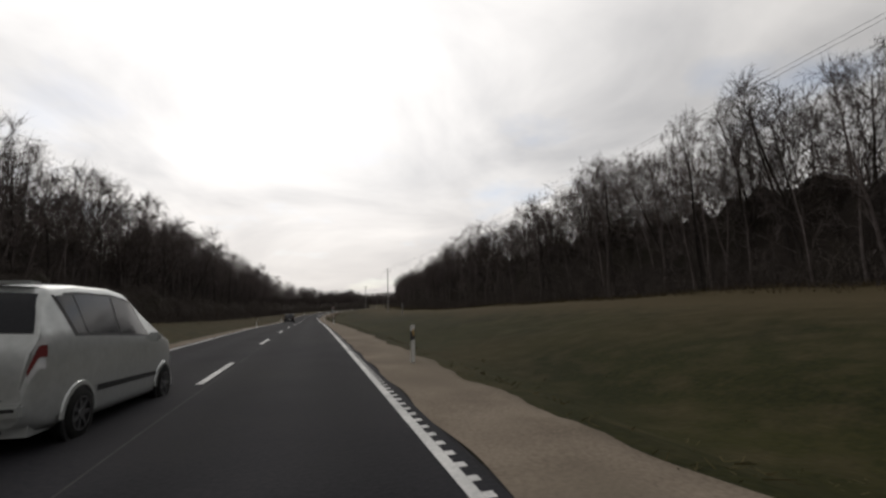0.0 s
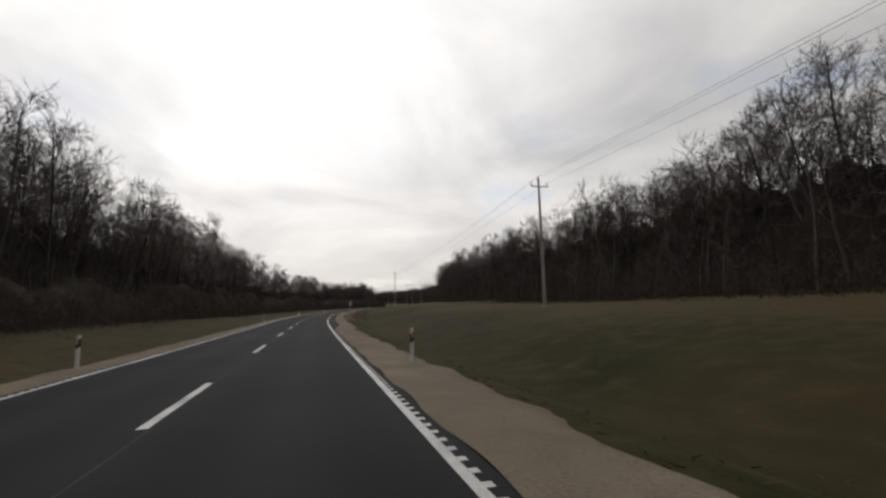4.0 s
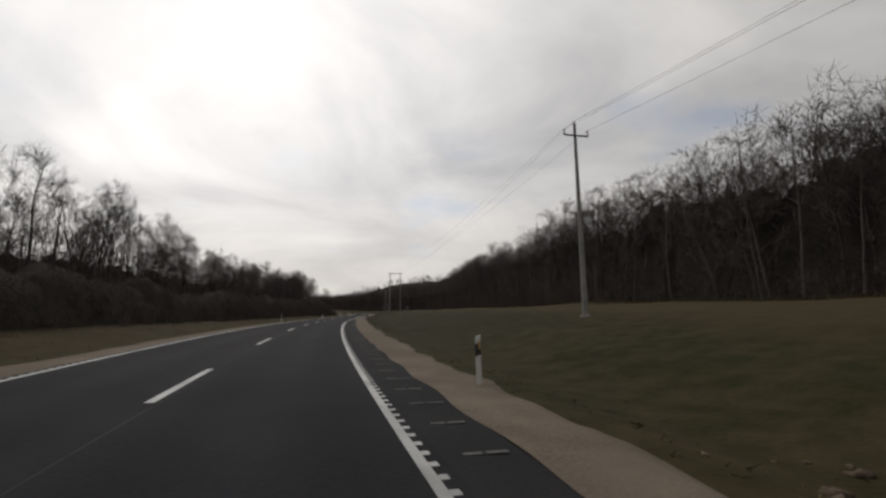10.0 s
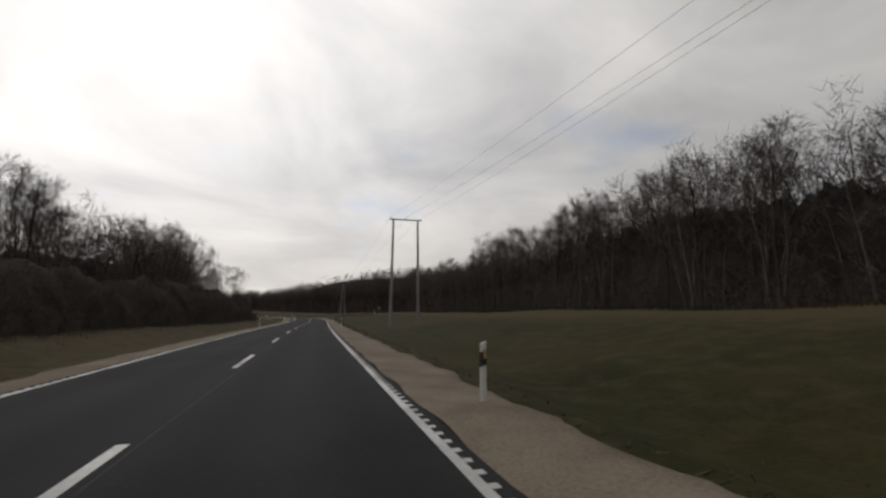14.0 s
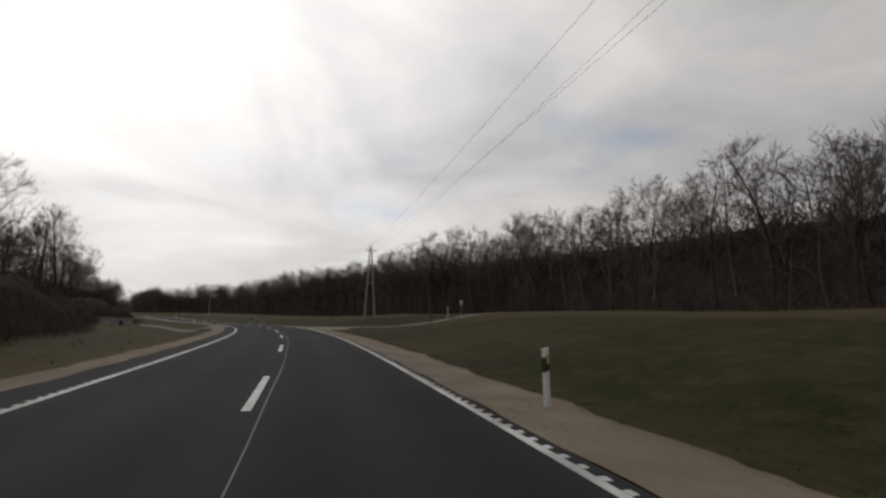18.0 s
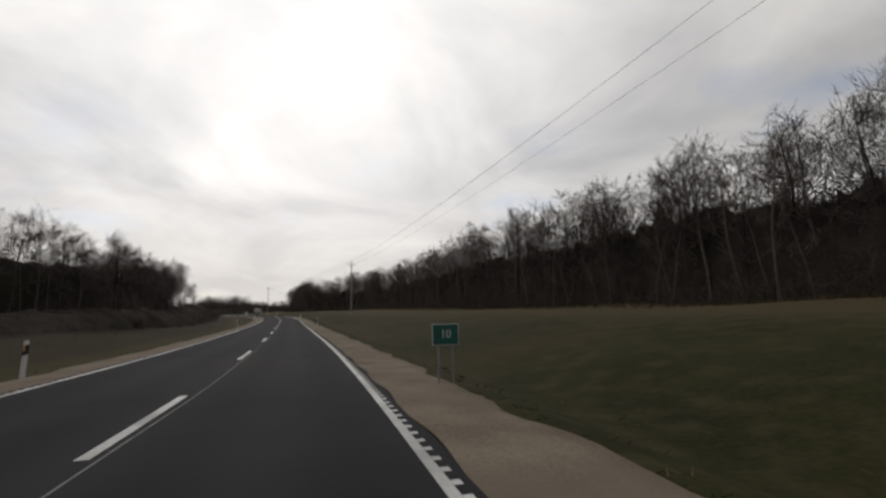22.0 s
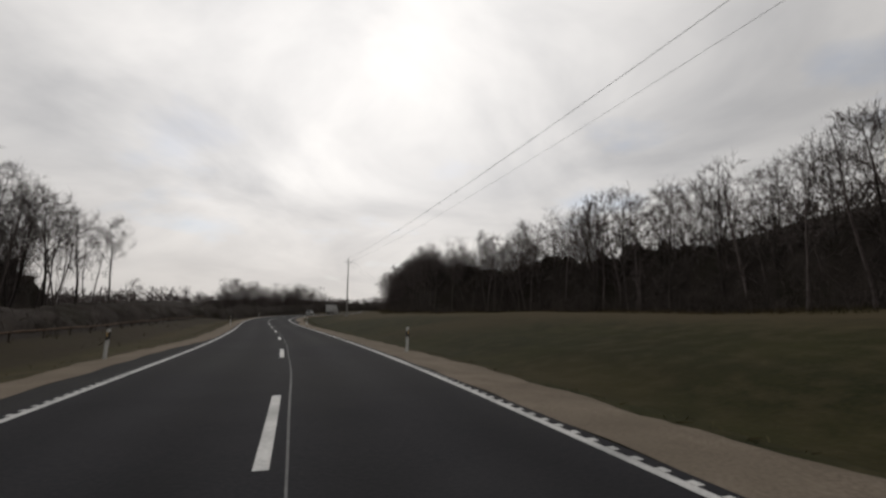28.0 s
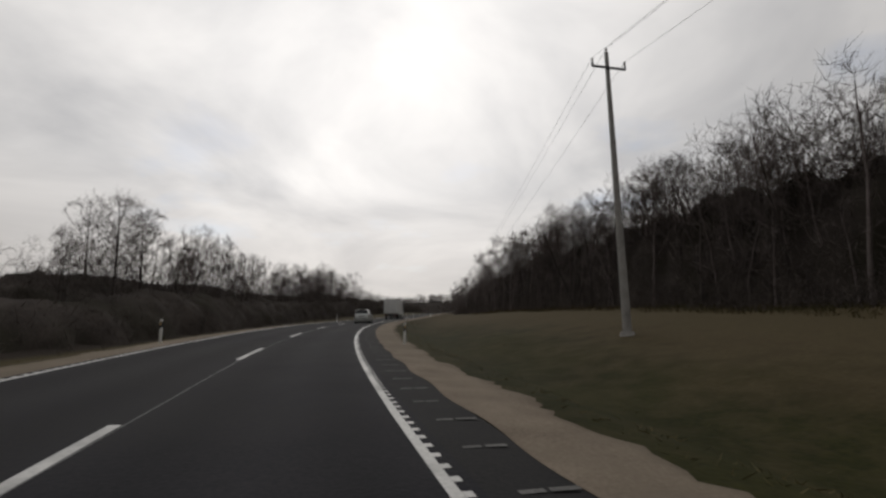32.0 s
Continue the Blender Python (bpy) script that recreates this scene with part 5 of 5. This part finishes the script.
# a low windrow of pale dug earth between the gravel and the bank
ridge_s = np.arange(172.0, 258.0, 0.16)
ridge_w = np.linspace(-1, 1, 9)
ends = smooth(172, 180, ridge_s) * (1 - smooth(248, 258, ridge_s))
mid_o = 3.5 + strip_right(ridge_s) + 2.55 + 0.25 * np.sin(ridge_s * 0.31) + 0.15 * np.sin(ridge_s * 0.83)
tall = ends * np.clip(0.20 + 0.13 * np.sin(ridge_s * 0.47) + 0.10 * np.sin(ridge_s * 1.13 + 1) + rng.normal(size=len(ridge_s)) * 0.03, 0.03, 0.5)
verts = np.zeros((len(ridge_s), 9, 3))
for j, w in enumerate(ridge_w):
    lump = rng.normal(size=len(ridge_s)) * 0.035 * (abs(w) < 0.9)
    o = mid_o + w * (0.55 + 0.5 * tall) + lump
    verts[:, j] = across(ridge_s, o, rise(ridge_s, o) + tall * (1 - w * w) + lump * 0.8 - 0.04 * (abs(w) > 0.9) + 0.01)
ridge = new("spoil_windrow", fast_mesh("spoil_windrow", verts.reshape(-1, 3), grid_quads(len(ridge_s), 9, 0), CLOD))
tagged(ridge, "low lumpy windrow of pale dug earth beside the gravel", "earth bank", kind="stuff")


# pipe culvert under the track's mouth, half buried in a grassy mound
def pipe_end(s, o):
    root = thing("pipe_culvert", at_verge(s, o) @ pose(0, 0, 0, 0, 0, -45), "pale concrete culvert end beside the dirt track", "culvert")
    slab_bm = box(0.42, 0.28, 0.46, (0.25, 1.2, 0.16), bevel=0.07)
    part("headstone", slab_bm, CONCRETE, root, "pale weathered concrete block")
    ring = bmesh.new()
    bmesh.ops.create_cone(ring, cap_ends=False, segments=24, radius1=0.19, radius2=0.19, depth=0.9)
    bmesh.ops.create_cone(ring, cap_ends=False, segments=24, radius1=0.145, radius2=0.145, depth=0.9)
    bmesh.ops.bridge_loops(ring, edges=[e for e in ring.edges if e.is_boundary and e.verts[0].co.z > 0])
    ring.transform(Matrix.Translation((0, 0.3, 0.02)) @ Matrix.Rotation(radians(84), 4, "X"))
    part("pipe", ring, CONCRETE, root)


pipe_end(515.4, 9.6)
for _ in range(24):
    s = random.choice((random.uniform(120, 480), random.uniform(540, 860)))
    stone(s, random.choice((1, 1, -1)) * (3.5 + 1.9 + random.uniform(0.8, 3.4)), random.uniform(0.08, 0.2))


# rail on low posts along the field on the left
def field_rail(s0, s1, o):
    root = thing("field_rail", at_verge(s0, o), "long low dark rail on posts along the field", "fence")
    inv = root.matrix_world.inverted()
    ss = np.arange(s0, s1, 4.0)
    pts = [Vector(across(s, o, float(rise(s, o)))) for s in ss]
    for p in pts:
        bm = box(0.08, 0.08, 0.75, p + Vector((0, 0, 0.2)), bevel=0.01)
        bm.transform(inv)
        part("post", bm, WOODPOLE, root)
    for a, b in zip(pts[:-1], pts[1:]):
        for z in (0.5,):
            bm = rod(a + Vector((0, 0, z)), b + Vector((0, 0, z)), 0.055, None, 6)
            bm.transform(inv)
            part("rail", bm, RUST, root)


field_rail(700.0, 806.0, -13.0)


# small concrete culvert with a headwall beside the left wood
def culvert(s, o):
    root = thing("culvert_headwall", at_verge(s, o) @ pose(0, 0, 0, 0, 0, 60), "low grey concrete culvert headwall in the meadow", "culvert")
    part("headwall", box(6.0, 0.4, 1.1, (0, 0, 0.25), bevel=0.03), CONCRETE, root)
    part("cap", box(6.3, 0.6, 0.16, (0, 0, 0.88), bevel=0.02), CONCRETE, root)
    # black disc painted in for the unlit inside of the pipe
    ring = bmesh.new()
    bmesh.ops.create_cone(ring, cap_ends=True, segments=20, radius1=0.42, radius2=0.42, depth=0.06)
    ring.transform(Matrix.Translation((0.6, -0.22, 0.2)) @ Matrix.Rotation(radians(90), 4, "X"))
    part("mouth_shade_disc", ring, BLACK, root)


culvert(533.0, -17.0)


# grass tufts along the verges
def tufts():
    n = 11000
    s = rng.uniform(-10, 880, n)
    side = np.where(rng.random(n) < 0.72, 1.0, -1.0)
    kerb = 3.5 + np.where(side > 0, strip_right(s), strip_left(s))
    o = side * (kerb + 1.75 + np.abs(rng.normal(size=n)) ** 1.2 * 1.6)
    ok = ~((side > 0) & (s > 178) & (s < 258) & (np.abs(o) - kerb < 5)) & ~((np.abs(s - JUNCTION) < 14) & (side > 0))
    s, o = s[ok], o[ok]
    p = across(s, o, rise(s, o) - 0.02)
    P0, P1, W = [], [], []
    for _ in range(3):
        d = rng.normal(size=p.shape) * np.array([0.09, 0.09, 0.0]) + np.array([0, 0, 1.0]) * rng.uniform(0.03, 0.075, (len(p), 1))
        b = p + rng.normal(size=p.shape) * np.array([0.07, 0.07, 0])
        P0.append(b)
        P1.append(b + d)
        W.append(rng.uniform(0.006, 0.014, len(p)))
    v, q = ribbons(np.concatenate(P0), np.concatenate(P1), np.concatenate(W))
    tagged(new("grass_tufts", fast_mesh("grass_tufts", v, q, BLADES)), "sparse dull green and straw grass tufts on the verge", "grass", kind="stuff")


tufts()


def meadow_tussocks():
    """Dull clumps over the meadow, taller and paler towards the wood."""
    for name, mat, n, low, high, label in (("straw_grass", DRYGRASS, 22000, 0.20, 0.50, "tall dead straw grass along the edge of the wood"),):
        s = rng.uniform(-5, 900, n)
        side = np.where(rng.random(n) < 0.96, 1.0, -1.0)
        edge = np.where(side > 0, np.minimum(wood(1, s)[0], brush(1, s)[0]), np.minimum(wood(-1, s)[0], brush(-1, s)[0]))
        kerb = 3.5 + np.where(side > 0, strip_right(s), strip_left(s)) + 2.6
        share = rng.random(n)
        a = kerb + (edge - kerb) * share if name == "meadow_tussocks" else edge + 1.0 - 7.0 * share ** 1.6
        ok = (a > kerb) & ~((side > 0) & (s > 500) & (s < 556)) & ~((side < 0) & (s > 526) & (s < 545))
        s, o = s[ok], (side * a)[ok]
        p = across(s, o, rise(s, o) - 0.03)
        starts, ends, wide = [], [], []
        for _ in range(3):
            b = p + rng.normal(size=p.shape) * np.array([0.16, 0.16, 0])
            tall = rng.uniform(low, high, (len(p), 1))
            starts.append(b)
            ends.append(b + tall * (np.array([0, 0, 1.0]) + rng.normal(size=p.shape) * np.array([0.5, 0.5, 0.1])))
            wide.append(rng.uniform(0.012, 0.03, len(p)))
        v, q = spikes(np.concatenate(starts), np.concatenate(ends), np.concatenate(wide))
        tagged(new(name, fast_mesh(name, v, q, mat)), label, "grass", kind="stuff")


meadow_tussocks()

# rank grass on the little mound round the culvert end
turf = 700
ms, mo = 515.0 + rng.normal(size=turf) * 0.8, 10.6 + rng.normal(size=turf) * 1.0
mo = np.maximum(mo + 0.6 * (ms - 515.0), 8.4 + 0.95 * (ms - 514.8) + 0.5 * rng.random(turf))
mp = across(ms, mo, rise(ms, mo) - 0.02)
tip = mp + rng.uniform(0.08, 0.24, (turf, 1)) * (np.array([0, 0, 1.0]) + rng.normal(size=mp.shape) * np.array([0.6, 0.6, 0.1]))
v, q = spikes(mp, tip, rng.uniform(0.010, 0.022, turf))
tagged(new("rank_grass", fast_mesh("rank_grass", v, q, BLADES)), "rank dull grass round the culvert end", "grass", kind="stuff")


# vehicles: one skin over length and girth, from which body, panes and lamps are cut
class Skin:
    def __init__(self, length, width, top, belt, sill, plan):
        self.L, self.w, self.top, self.belt, self.sill, self.plan = length, width, top, belt, sill, plan

    def __call__(self, u, v, lift=0.0):
        """u: 0 at the tail to 1 at the nose; v: 0 under the sill, 0.5 at the belt, 1 at the roof's middle."""
        f = lambda t: float(np.interp(u, [a for a, _ in t], [b for _, b in t]))
        half, top, belt, sill = self.w / 2 * f(self.plan), f(self.top), f(self.belt), f(self.sill)
        belt = min(belt, top - 0.04)
        tuck = min(1.0, max(0.0, (top - belt) / 0.5))
        roof = half * (1 - 0.20 * tuck) 
        sv = [0.0, 0.06, 0.16, 0.34, 0.5, 0.80, 0.88, 1.0]
        ys = [half * 0.90, half * 0.975, half, half * 1.0, half * 0.965, roof * 0.985 + 0.0, roof * 0.90, 0.0]
        zs = [sill, sill + 0.06, sill + 0.22, (sill + belt) / 2 + 0.12, belt, top - 0.07 * tuck - 0.01, top - 0.012, top + 0.02]
        y, z = float(np.interp(v, sv, ys)), float(np.interp(v, sv, zs))
        out = Vector((0, 0.9, 0.25)) if v < 0.82 else Vector((0, 0, 1))
        p = Vector((u * self.L, y, z))
        if lift:
            p += out.normalized() * lift + Vector((-lift if u < 0.12 else 0, 0, 0))
        return p

    def patch(self, us, vs, mirror=1, lift=0.0):
        bm = bmesh.new()
        g = [[bm.verts.new(Vector((p.x, p.y * mirror, p.z))) for p in (self(u, v, lift) for v in vs)] for u in us]
        for i in range(len(us) - 1):
            for j in range(len(vs) - 1):
                bm.faces.new((g[i][j], g[i + 1][j], g[i + 1][j + 1], g[i][j + 1]))
        bmesh.ops.remove_doubles(bm, verts=bm.verts[:], dist=0.0004)
        bmesh.ops.recalc_face_normals(bm, faces=bm.faces[:])
        for f in bm.faces:
            f.smooth = True
        return bm


def wheel(root, x, y, r, w, flip):
    bm = bmesh.new()
    prof = [(-w / 2, r * 0.66), (-w / 2, r * 0.93), (-w * 0.36, r), (w * 0.36, r), (w / 2, r * 0.93), (w / 2, r * 0.66)]
    rings = []
    for k in range(28):
        a = 2 * math.pi * k / 28
        rings.append([bm.verts.new((x + q * math.cos(a), y + t, r + q * math.sin(a))) for t, q in prof])
    for k in range(28):
        for j in range(5):
            bm.faces.new((rings[k][j], rings[(k + 1) % 28][j], rings[(k + 1) % 28][j + 1], rings[k][j + 1]))
    bmesh.ops.recalc_face_normals(bm, faces=bm.faces[:])
    for f in bm.faces:
        f.smooth = True
    tyre = part("wheel", bm, RUBBER, root, "black tyre with a light alloy rim")
    rim = bmesh.new()
    bmesh.ops.create_cone(rim, cap_ends=True, segments=28, radius1=r * 0.24, radius2=r * 0.20, depth=0.05)
    for k in range(7):
        spoke = box(r * 0.5, 0.10 * r * 1.6, 0.035, (r * 0.42, 0, 0), bevel=0.006)
        spoke.transform(Matrix.Rotation(2 * math.pi * k / 7, 4, "Z"))
        plus(rim, spoke)
    for k in range(28):
        a0, a1 = 2 * math.pi * k / 28, 2 * math.pi * (k + 1) / 28
        q = [rim.verts.new((rr * math.cos(a), rr * math.sin(a), 0.02)) for a, rr in ((a0, r * 0.60), (a1, r * 0.60), (a1, r * 0.67), (a0, r * 0.67))]
        rim.faces.new(q)
    rim.transform(Matrix.Translation((x, y + flip * w * 0.42, r)) @ Matrix.Rotation(radians(-90 * flip), 4, "X"))
    part("rim", rim, ALLOY, tyre)
    hub = bmesh.new()
    bmesh.ops.create_cone(hub, cap_ends=True, segments=24, radius1=r * 0.66, radius2=r * 0.66, depth=w * 0.5)
    hub.transform(Matrix.Translation((x, y, r)) @ Matrix.Rotation(radians(90), 4, "X"))
    part("brake_disc", hub, BLACK, tyre)


def hatchback(s, o, label, paint, L, w, h, minivan=False, yaw=0.0):
    """A five-door car that drives along the road; x forward, tail at the origin."""
    m = Matrix.Translation(across(s, o)) @ pose(0, 0, 0, 0, 0, math.degrees(float(heading(s))) + 90 + yaw)
    root = thing("car", m, label, "car")
    if minivan:
        top = [(0, 0.62), (0.006, 0.95), (0.02, 1.10), (0.05, 1.42), (0.075, 1.565), (0.11, 1.60), (0.2, 1.635), (0.40, 1.645), (0.52, 1.60), (0.62, 1.44), (0.70, 1.24), (0.78, 1.03), (0.86, 0.97), (0.94, 0.86), (0.985, 0.70), (1, 0.55)]
        belt = [(0, 1.02), (0.3, 1.00), (0.6, 0.96), (0.8, 0.90), (1, 0.7)]
    else:
        top = [(0, 0.60), (0.008, 0.88), (0.03, 1.02), (0.09, 1.30), (0.12, 1.38), (0.16, 1.415), (0.3, 1.455), (0.46, 1.45), (0.56, 1.36), (0.64, 1.19), (0.71, 1.0), (0.80, 0.93), (0.92, 0.84), (0.985, 0.66), (1, 0.5)]
        belt = [(0, 0.98), (0.3, 0.95), (0.6, 0.90), (0.8, 0.84), (1, 0.66)]
    sill = [(0, 0.34), (0.05, 0.26), (0.15, 0.22), (0.85, 0.2), (1, 0.3)]
    plan = [(0, 0.82), (0.01, 0.90), (0.04, 0.955), (0.12, 0.99), (0.3, 1.0), (0.75, 0.99), (0.9, 0.93), (0.97, 0.82), (1, 0.62)]
    k = h / max(b for _, b in top)
    skin = Skin(L, w, [(a, b * k) for a, b in top], [(a, b * (k * 1.05 if minivan else k)) for a, b in belt], sill, plan)
    us = sorted(set(list(np.linspace(0, 1, 41)) + [0.003, 0.006, 0.012, 0.02, 0.035, 0.06, 0.985]))
    vs = [0, 0.03, 0.06, 0.1, 0.16, 0.22, 0.28, 0.34, 0.42, 0.5, 0.56, 0.62, 0.68, 0.74, 0.80, 0.84, 0.88, 0.94, 1.0]
    wheels_u, wr = ((0.185, 0.80) if minivan else (0.175, 0.795)), 0.315
    body = skin.patch(us, vs)
    plus(body, skin.patch(us, vs, -1))
    tail = [skin(0, v) for v in vs]
    ring = [Vector((p.x, p.y, p.z)) for p in tail] + [Vector((p.x, -p.y, p.z)) for p in tail[::-1]]
    body.faces.new([body.verts.new(p) for p in ring])
    under = box(L * 0.96, w * 0.86, 0.12, (L / 2, 0, 0.27))
    plus(body, under)
    bmesh.ops.remove_doubles(body, verts=body.verts[:], dist=0.0005)
    bmesh.ops.recalc_face_normals(body, faces=body.faces[:])
    part("body", body, paint, root)
    near = lambda a, b, n: list(np.linspace(a, b, n))
    def raked(low, high, v0, v1, mir, lift):
        """A pane whose ends slope: from low[0] to low[1] along its foot, high[0] to high[1] along its head."""
        bm = bmesh.new()
        g = []
        for i in range(9):
            f = i / 8
            col = []
            for j in range(6):
                k = j / 5
                u = (low[0] * (1 - k) + high[0] * k) * (1 - f) + (low[1] * (1 - k) + high[1] * k) * f
                q = skin(u, v0 + (v1 - v0) * k, lift)
                col.append(bm.verts.new((q.x, q.y * mir, q.z)))
            g.append(col)
        for i in range(8):
            for j in range(5):
                bm.faces.new((g[i][j], g[i + 1][j], g[i + 1][j + 1], g[i][j + 1]))
        bmesh.ops.recalc_face_normals(bm, faces=bm.faces[:])
        for face in bm.faces:
            face.smooth = True
        return bm

    if minivan:
        panes = (((0.165, 0.215), (0.100, 0.175), "rear_quarter_glass"), ((0.221, 0.410), (0.182, 0.385), "rear_door_glass"), ((0.422, 0.655), (0.397, 0.560), "front_door_glass"))
    else:
        panes = (((0.170, 0.205), (0.150, 0.190), "rear_quarter_glass"), ((0.215, 0.375), (0.200, 0.360), "rear_door_glass"), ((0.390, 0.600), (0.375, 0.510), "front_door_glass"))
    for mir in (1, -1):
        for low, high, nm in panes:
            part(nm, raked(low, high, 0.525, 0.775, mir, 0.005), CARGLASS, root)
        part("window_surround", raked((panes[0][0][0] - 0.014, panes[-1][0][1] + 0.018), (panes[0][1][0] - 0.012, panes[-1][1][1] + 0.016), 0.508, 0.79, mir, 0.0025), BLACK, root, "black window surround")
        part("tail_light", skin.patch(near(0.004, 0.040, 6), near(0.410 if minivan else 0.42, 0.466 if minivan else 0.52, 7), mir, 0.008), TAILRED, root, "red tail light lens")
        part("lower_lens", skin.patch(near(0.004, 0.036, 6), near(0.350 if minivan else 0.30, 0.405 if minivan else 0.37, 5), mir, 0.008), CLEARLENS, root, "smoky clear lens")
        part("reversing_lens", skin.patch(near(0.008, 0.046, 5), near(0.470 if minivan else 0.525, 0.515 if minivan else 0.56, 4), mir, 0.009), CLEARLENS, root, "clear lens")
        part("rub_strip", skin.patch(near(0.27, 0.72, 8), (0.20, 0.235), mir, 0.012), BLACK, root)
        part("mirror", box(0.14, 0.22, 0.15, (L * 0.625, mir * (w / 2 + 0.09), 1.0 * k), bevel=0.04), BLACK if not minivan else paint, root)
        for u in (0.375, 0.56):
            part("door_handle", box(0.20, 0.03, 0.03, (L * u - 0.25, mir * (w / 2 * 0.985), 0.86), bevel=0.01), paint, root)
        for u in wheels_u:
            arch = bmesh.new()
            pr = []
            for i in range(15):
                a = math.pi * i / 14
                pr.append([arch.verts.new((u * L + rr * math.cos(a), mir * yy, 0.31 + rr * math.sin(a))) for rr, yy in ((0.355, w / 2 - 0.06), (0.355, w / 2 + 0.012), (0.405, w / 2 + 0.008), (0.42, w / 2 - 0.012))])
            for i in range(14):
                for j in range(3):
                    arch.faces.new((pr[i][j], pr[i + 1][j], pr[i + 1][j + 1], pr[i][j + 1]))
            bmesh.ops.recalc_face_normals(arch, faces=arch.faces[:])
            part("wheel_arch", arch, paint, root)
            # flat black disc in place of the shaded hollow behind the tyre
            well = bmesh.new()
            bmesh.ops.create_cone(well, cap_ends=True, segments=28, radius1=0.36, radius2=0.36, depth=0.03)
            well.transform(Matrix.Translation((u * L, mir * (w / 2 - 0.012), 0.31)) @ Matrix.Rotation(radians(90), 4, "X"))
            part("arch_shade_disc", well, BLACK, root)
            wheel(root, u * L, mir * (w / 2 - 0.07), wr, 0.20, mir)
    # windows front and rear, both halves in one pane
    def pane(nm, a, b, v0):
        bm = skin.patch(near(a, b, 8), near(v0, 1.0, 7), 1, 0.006)
        plus(bm, skin.patch(near(a, b, 8), near(v0, 1.0, 7), -1, 0.006))
        bmesh.ops.remove_doubles(bm, verts=bm.verts[:], dist=0.002)
        part(nm, bm, CARGLASS, root)
    pane("rear_window", *((0.022, 0.066, 0.872) if minivan else (0.032, 0.112, 0.83)))
    pane("windscreen", *((0.55, 0.765, 0.83) if minivan else (0.50, 0.70, 0.83)))
    # a bumper moulding, number plate and trim across the tail
    bum = box(0.10, w * 0.86, 0.17, (-0.015, 0, 0.50), bevel=0.03)
    part("rear_bumper", bum, paint, root)
    part("bumper_strip", box(0.02, w * 0.80, 0.035, (-0.07, 0, 0.52), bevel=0.006), BLACK, root)
    plate = part("number_plate", box(0.015, 0.52, 0.115, (-0.008 if minivan else -0.075, 0, 0.80 if minivan else 0.62), bevel=0.003), SIGN_WHITE, root)
    part("plate_bar", box(0.004, 0.36, 0.05, (-0.018 if minivan else -0.085, 0, 0.80 if minivan else 0.62)), SIGN_BLACK, plate)
    if minivan:
        part("plate_frame", box(0.012, 0.60, 0.17, (-0.003, 0, 0.80), bevel=0.004), BLACK, root, "black recess round the number plate")
        part("shut_line", box(0.02, w * 0.62, 0.012, (-0.004, 0, 0.62)), BLACK, root)
    part("tailgate_trim", box(0.02, w * 0.46, 0.03, (-0.004, 0, 0.90), bevel=0.006), ALLOY, root)
    part("rear_spoiler", box(0.22, w * 0.62, 0.035, (L * (0.085 if minivan else 0.125), 0, h * 0.985), bevel=0.012), paint, root)
    part("rear_wiper", rod((L * 0.035, 0, 1.08 * k), (L * 0.05, 0.30, 1.16 * k), 0.012, None, 6), BLACK, root)
    part("exhaust", rod((-0.03, -w * 0.28, 0.27), (0.25, -w * 0.28, 0.27), 0.03, None, 10), DARKSTEEL, root)
    return root


def lorry(s, o, label, paint):
    m = Matrix.Translation(across(s, o)) @ pose(0, 0, 0, 0, 0, math.degrees(float(heading(s))) + 90)
    root = thing("lorry", m, label, "lorry")
    part("box_body", box(7.2, 2.5, 2.6, (3.7, 0, 2.35), bevel=0.04), paint, root)
    part("rear_door", box(0.03, 1.18, 2.35, (0.07, 0.61, 2.35), bevel=0.01), paint, root)
    part("rear_door", box(0.03, 1.18, 2.35, (0.07, -0.61, 2.35), bevel=0.01), paint, root)
    for y in (-0.35, 0.35):
        part("lock_bar", rod((0.03, y, 1.2), (0.03, y, 3.5), 0.02, None, 8), STEEL, root)
    part("chassis", box(9.0, 0.9, 0.25, (4.6, 0, 0.85), bevel=0.02), DARKSTEEL, root)
    part("underrun_bar", box(0.10, 2.3, 0.14, (0.15, 0, 0.55), bevel=0.02), DARKSTEEL, root)
    part("cab", box(2.0, 2.4, 2.3, (8.6, 0, 1.75), bevel=0.12), paint, root)
    for y in (-1, 1):
        part("tail_light", box(0.04, 0.36, 0.13, (0.08, y * 0.95, 0.78), bevel=0.01), TAILRED, root, "red tail light")
        part("side_window", box(0.8, 0.02, 0.7, (8.8, y * 1.205, 2.2), bevel=0.008), CARGLASS, root)
        part("mudguard", box(1.5, 0.3, 0.05, (1.9, y * 1.05, 1.05), bevel=0.01), BLACK, root)
        for x in (1.9, 8.3):
            wheel(root, x, y * 1.05, 0.48, 0.30, y)
    return root


for spec in CARS:
    hatchback(*spec)
for spec in LORRIES:
    lorry(*spec)
